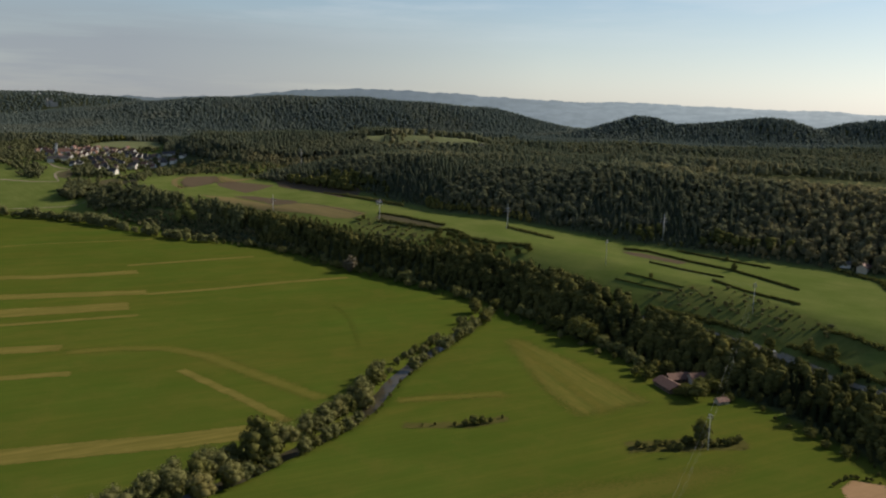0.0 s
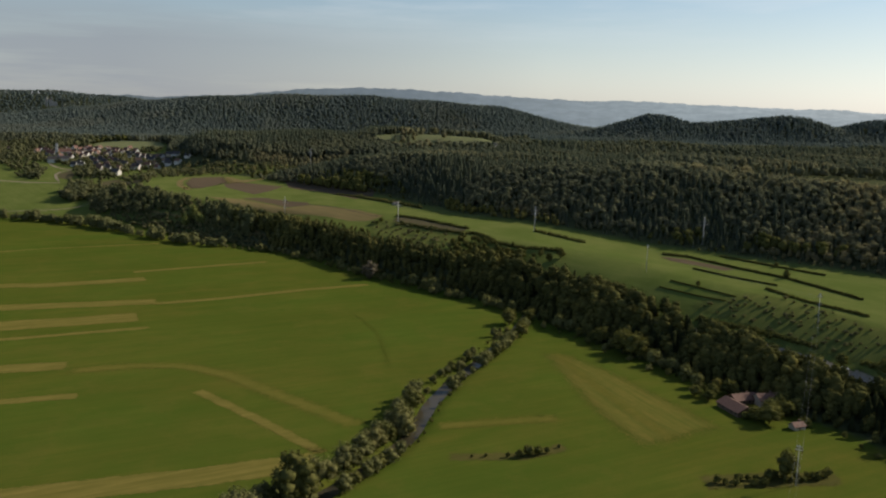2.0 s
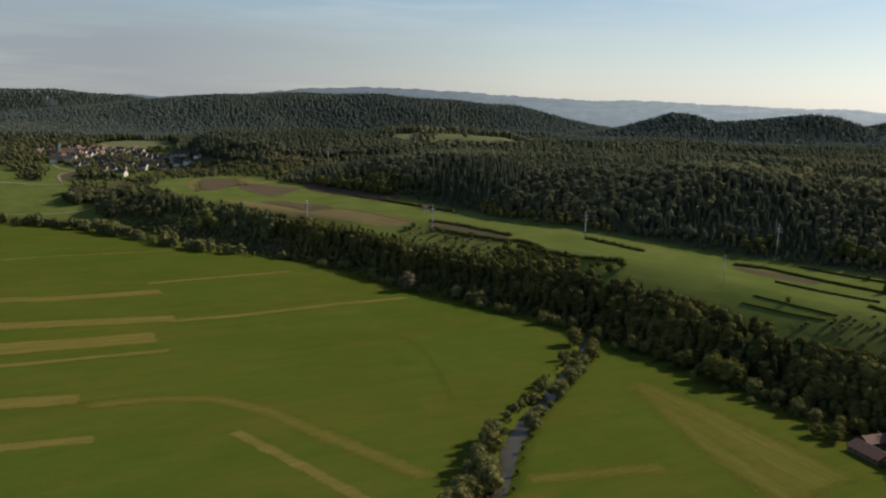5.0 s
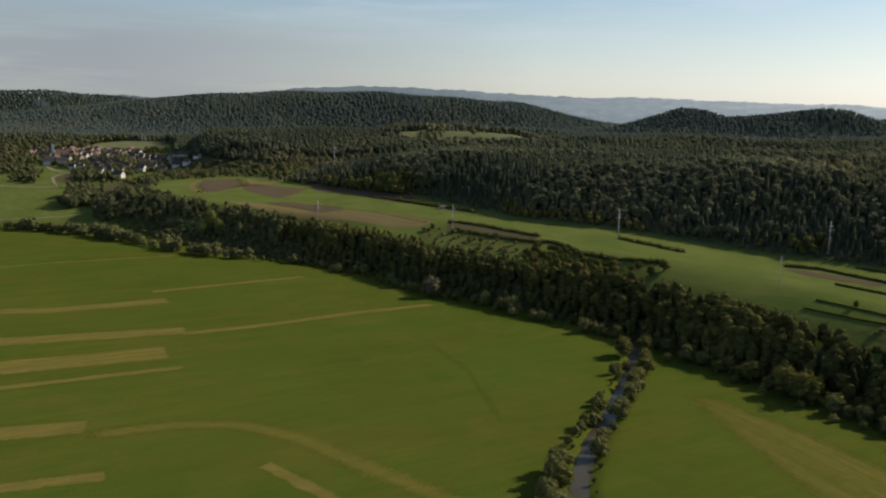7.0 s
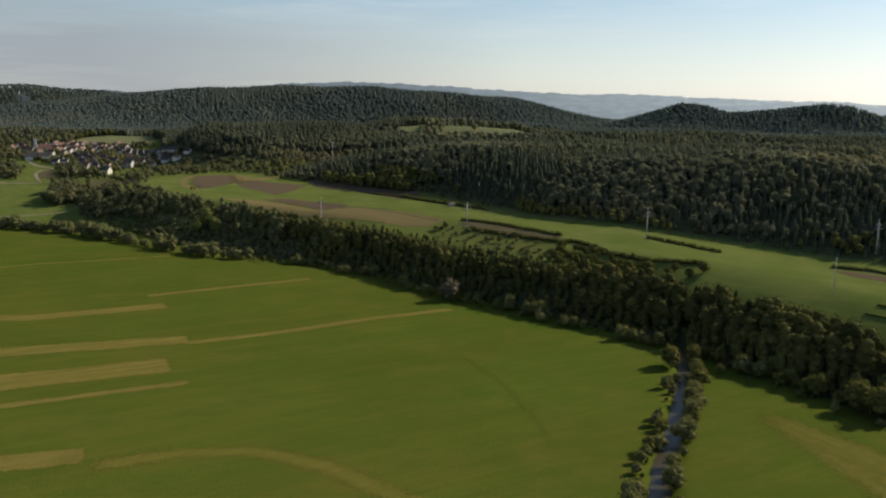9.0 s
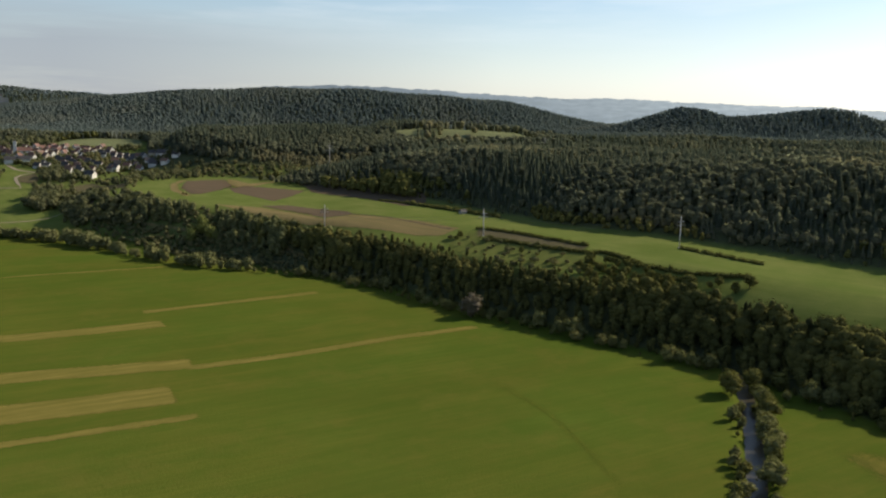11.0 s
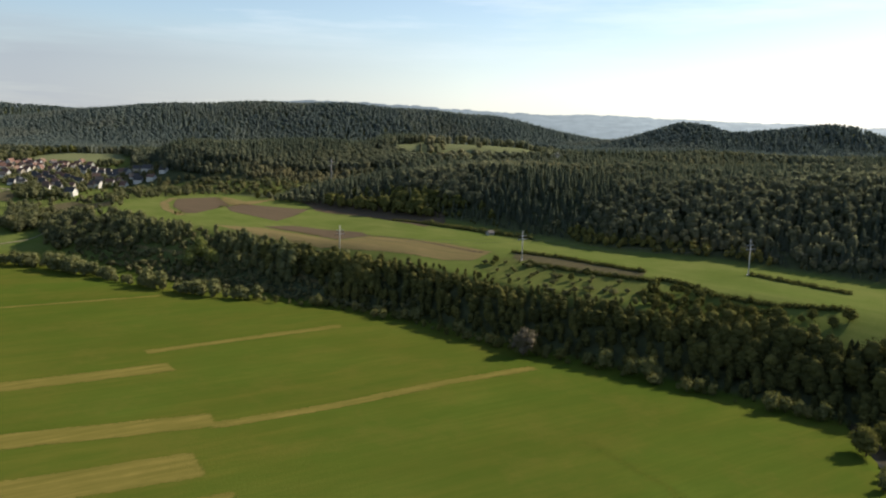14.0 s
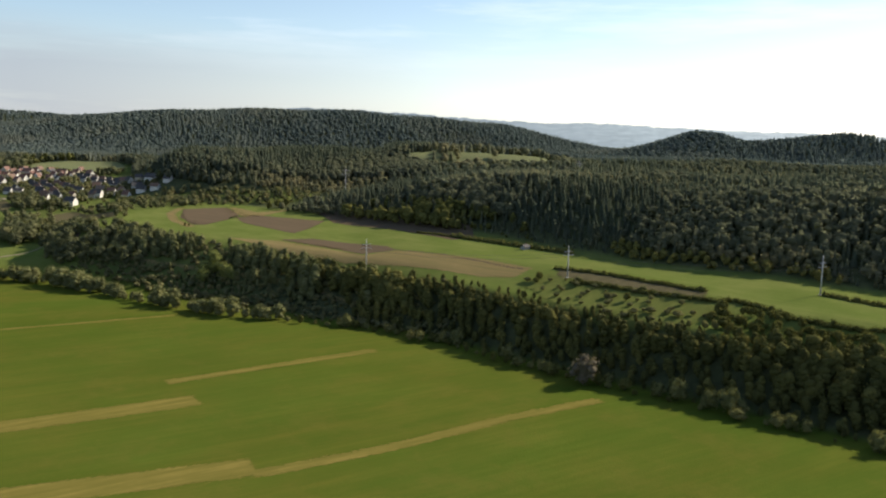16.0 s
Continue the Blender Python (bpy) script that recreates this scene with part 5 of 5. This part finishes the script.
def farms():
    turn = math.degrees(math.atan2(-17, 5))
    grp = "buildings of the meadow farm"
    house("barn", 126, 441, turn, 17, 10, 2.3, 2.4, TIMBER, FARM_TILE, "long low barn with a faded red-brown tiled roof", grp, True)
    house("farm_wing", 134, 455, turn + 90, 13, 8, 2.3, 2.2, TIMBER, FARM_TILE, "low farm wing with a dark red-brown roof", grp, True)
    house("farmhouse", 145, 452, turn + 84, 11, 8, 3.2, 2.6, CREAM_WALL, RED_TILE, "small farmhouse with a red tiled roof beside trees", grp, True)
    house("red_shed", 147, 419, 20, 6, 4.2, 1.8, 1.4, CREAM_WALL, RED_TILE, "small white shed with a bright red roof", grp, True)
    house("hay_hut", -70, 958, 35, 5.5, 4, 2.0, 1.3, STONE_WALL, GREY_TILE, "small pale hay hut beside a hedge", "")
    g2 = "buildings of the hillside farm"
    house("hill_barn", 299, 588, 50, 12, 7, 3.0, 2.4, CREAM_WALL, RED_TILE, "small barn with a red roof below the wood", g2)
    house("hill_shed", 292, 600, 140, 7, 5, 2.6, 1.6, WHITE_WALL, GREY_TILE, "small white shed below the wood", g2)
    house("pit_shed", 190, 318, 10, 7, 4, 2.4, 0.8, STONE_WALL, GREY_TILE, "low grey shed beside the sand pit", "")
    for x, y, turn in ((160, 512, -55), (222, 396, -62)):
        house("roadside_shed", x, y, turn, 6, 4, 2.2, 0.9, STONE_WALL, GREY_TILE, "low grey shed beside the road", "sheds beside the road")
    z = float(land(-1273, 2800))
    ob = thing("castle", -1273, 2800, z + 12, 25, "pale stone castle ruin on a wooded hill", "castle")
    part("keep", mesh_of("keep", *box(-5, 4, -5, 5, -12, 10)), STONE_WALL, ob)
    part("tower", mesh_of("tower", *tube((-12, 0, -12), (-12, 0, 16), 4, 3.6, 10)), STONE_WALL, ob)
    part("curtain_wall", mesh_of("curtain_wall", *box(4, 20, -3, 0, -12, 4)), STONE_WALL, ob)
    part("roof", mesh_of("roof", *roof_shell(9, 10, 10, 14)), GREY_TILE, ob)


farms()


def car(x, y, turn, paint, label):
    z = float(land(x, y)) + 0.42
    ob = thing("car", x, y, z, turn, label, "car", "cars on the road")
    part("body", mesh_of("body", *join([box(-2.1, 2.1, -0.85, 0.85, 0.3, 0.85)])), paint, ob)
    v, f = box(-1.4, 1.0, -0.78, 0.78, 0.85, 1.45)
    v[4:, 0] *= 0.72
    v[4:, 1] *= 0.85
    part("cabin", mesh_of("cabin", v, f), GLASS, ob)
    for wx in (-1.3, 1.3):
        for wy in (-0.8, 0.8):
            part("wheel", mesh_of("wheel", *tube((wx, wy - 0.1, 0.32), (wx, wy + 0.1, 0.32), 0.32, 0.32, 10)), RUBBER, ob)


for cx, cy, ct, paint, words in ((163, 508, -55, CAR_WHITE, "white car on the asphalt road"), (190, 466, -64, CAR_WHITE, "white car on the asphalt road"), (203, 437, -62, CAR_BLUE, "dark blue car on the asphalt road")):
    car(cx, cy, ct, paint, words)


# ---- power lines ----
def pylon(x, y, h, toward, arms=((0.82, 3.0), (0.71, 3.9)), label="slender pale concrete mast with two steel crossarms", base=None, thick=0.5):
    z = float(land(x, y)) if base is None else base
    ob = thing("power_pylon", x, y, z, toward, label, "pylon", "masts of the power line")
    part("mast", mesh_of("mast", *tube((0, 0, -1.5), (0, 0, h), thick, thick * 0.45, 10), True), CONCRETE, ob)
    if thick > 0.4:
        part("footing", mesh_of("footing", *box(-0.9, 0.9, -0.9, 0.9, -1.5, 0.35)), CONCRETE, ob)
    ends = []
    for k, span in arms:
        a = join([box(-0.16, 0.16, -span, span, h * k - 0.12, h * k + 0.2), tube((0, -span * 0.7, h * k), (0, 0, h * k + 0.5), 0.05, 0.05, 5), tube((0, span * 0.7, h * k), (0, 0, h * k + 0.5), 0.05, 0.05, 5)])
        arm = part("crossarm", mesh_of("crossarm", *a), STEEL, ob)
        for s in (-span * 0.95, span * 0.95, span * 0.5, -span * 0.5)[:4 if span > 2.2 else 2]:
            part("insulator", mesh_of("insulator", *tube((0, s, h * k - 0.1), (0, s, h * k - 1.1), 0.12, 0.12, 6)), PORCELAIN, arm)
            ends.append(ob.matrix_world @ Vector((0, s, h * k - 1.1)))
    return ends


def wires(a, b, sag, label, material=None):
    for p, q in zip(a, b):
        pts = [p.lerp(q, i / 14) - Vector((0, 0, sag * 4 * (i / 14) * (1 - i / 14))) for i in range(15)]
        ob = new("power_cable", mesh_of("power_cable", *join([tube(pts[i], pts[i + 1], 0.014, 0.014, 4) for i in range(14)]), True))
        ob.data.materials.append(material or STEEL)
        tagged(ob, label, "cable", "cables of the power line")


def power_lines():
    words = "sagging grey steel cable between two masts"
    upper = [pylon(x, y, h, -65) for x, y, h in ((-186, 938, 22), (-62, 861, 20), (63, 790, 22), (190, 715, 22))]
    for a, b in zip(upper, upper[1:]):
        wires(a, b, 3.5, words, DULL_CABLE)
    lower = [pylon(x, y, h, t, ((0.95, 1.0), (0.88, 1.3)), "slender grey mast with short crossarms", thick=0.26) for x, y, h, t in ((128, 643, 20, -64), (193, 508, 20, -90), (121, 357, 17, -116), (49, 206, 17, -116))]
    for a, b in zip(lower, lower[1:]):
        wires(a, b, 3.0, words, GREY_CABLE)
    far = [pylon(x, y, h, 80, ((0.93, 3.5), (0.8, 4.5)), "tall grey steel mast rising out of the wood") for x, y, h in ((-206, 1250, 33), (60, 1310, 18))]
    wires(far[0], far[1], 6.0, words, DULL_CABLE)


power_lines()


# ---- the far ridges ----
def ridges():
    deg = np.array([-60, -40, -27.5, -18.5, -13.4, -9.5, -2.5, 3, 8.2, 14, 20, 24, 27, 40, 60], float)
    for name, dist, lift, tops, seed in (
            ("backdrop_ridge", 4600.0, 0.0, [165, 165, 160, 166, 198, 228, 240, 222, 205, 193, 189, 181, 168, 165, 160], 1),
            ("backdrop_hills", 3900.0, 0.0, [165, 170, 172, 160, 150, 150, 150, 150, 150, 146, 143, 146, 150, 150, 150], 2)):
        r = np.random.default_rng(seed)
        a = np.linspace(-60, 60, 700)
        z = np.interp(a, deg, tops) + lift
        for k in range(9):
            z = z + (5.0 / (1 + k)) * np.sin(a * (0.35 * 1.75 ** k) + r.uniform(0, 6.3))
        z = z + r.uniform(0, 3.0, a.size)
        x, y = dist * np.sin(np.radians(a)), dist * np.cos(np.radians(a))
        foot = np.stack([x * 0.9, y * 0.9, np.full(a.size, 60.0)], -1)
        crest = np.stack([x, y, z], -1)
        back = np.stack([x * 1.03, y * 1.03, z - 60], -1)
        v = np.stack([foot, crest, back], 1).reshape(-1, 3)
        i = (np.arange(a.size - 1)[:, None] * 3 + np.arange(2)).ravel()
        ob = new(name, mesh_of(name, v, np.stack([i, i + 3, i + 4, i + 1], -1), True))
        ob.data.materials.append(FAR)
        tagged(ob, "distant wooded ridges pale with haze", "backdrop", kind="structure")


ridges()
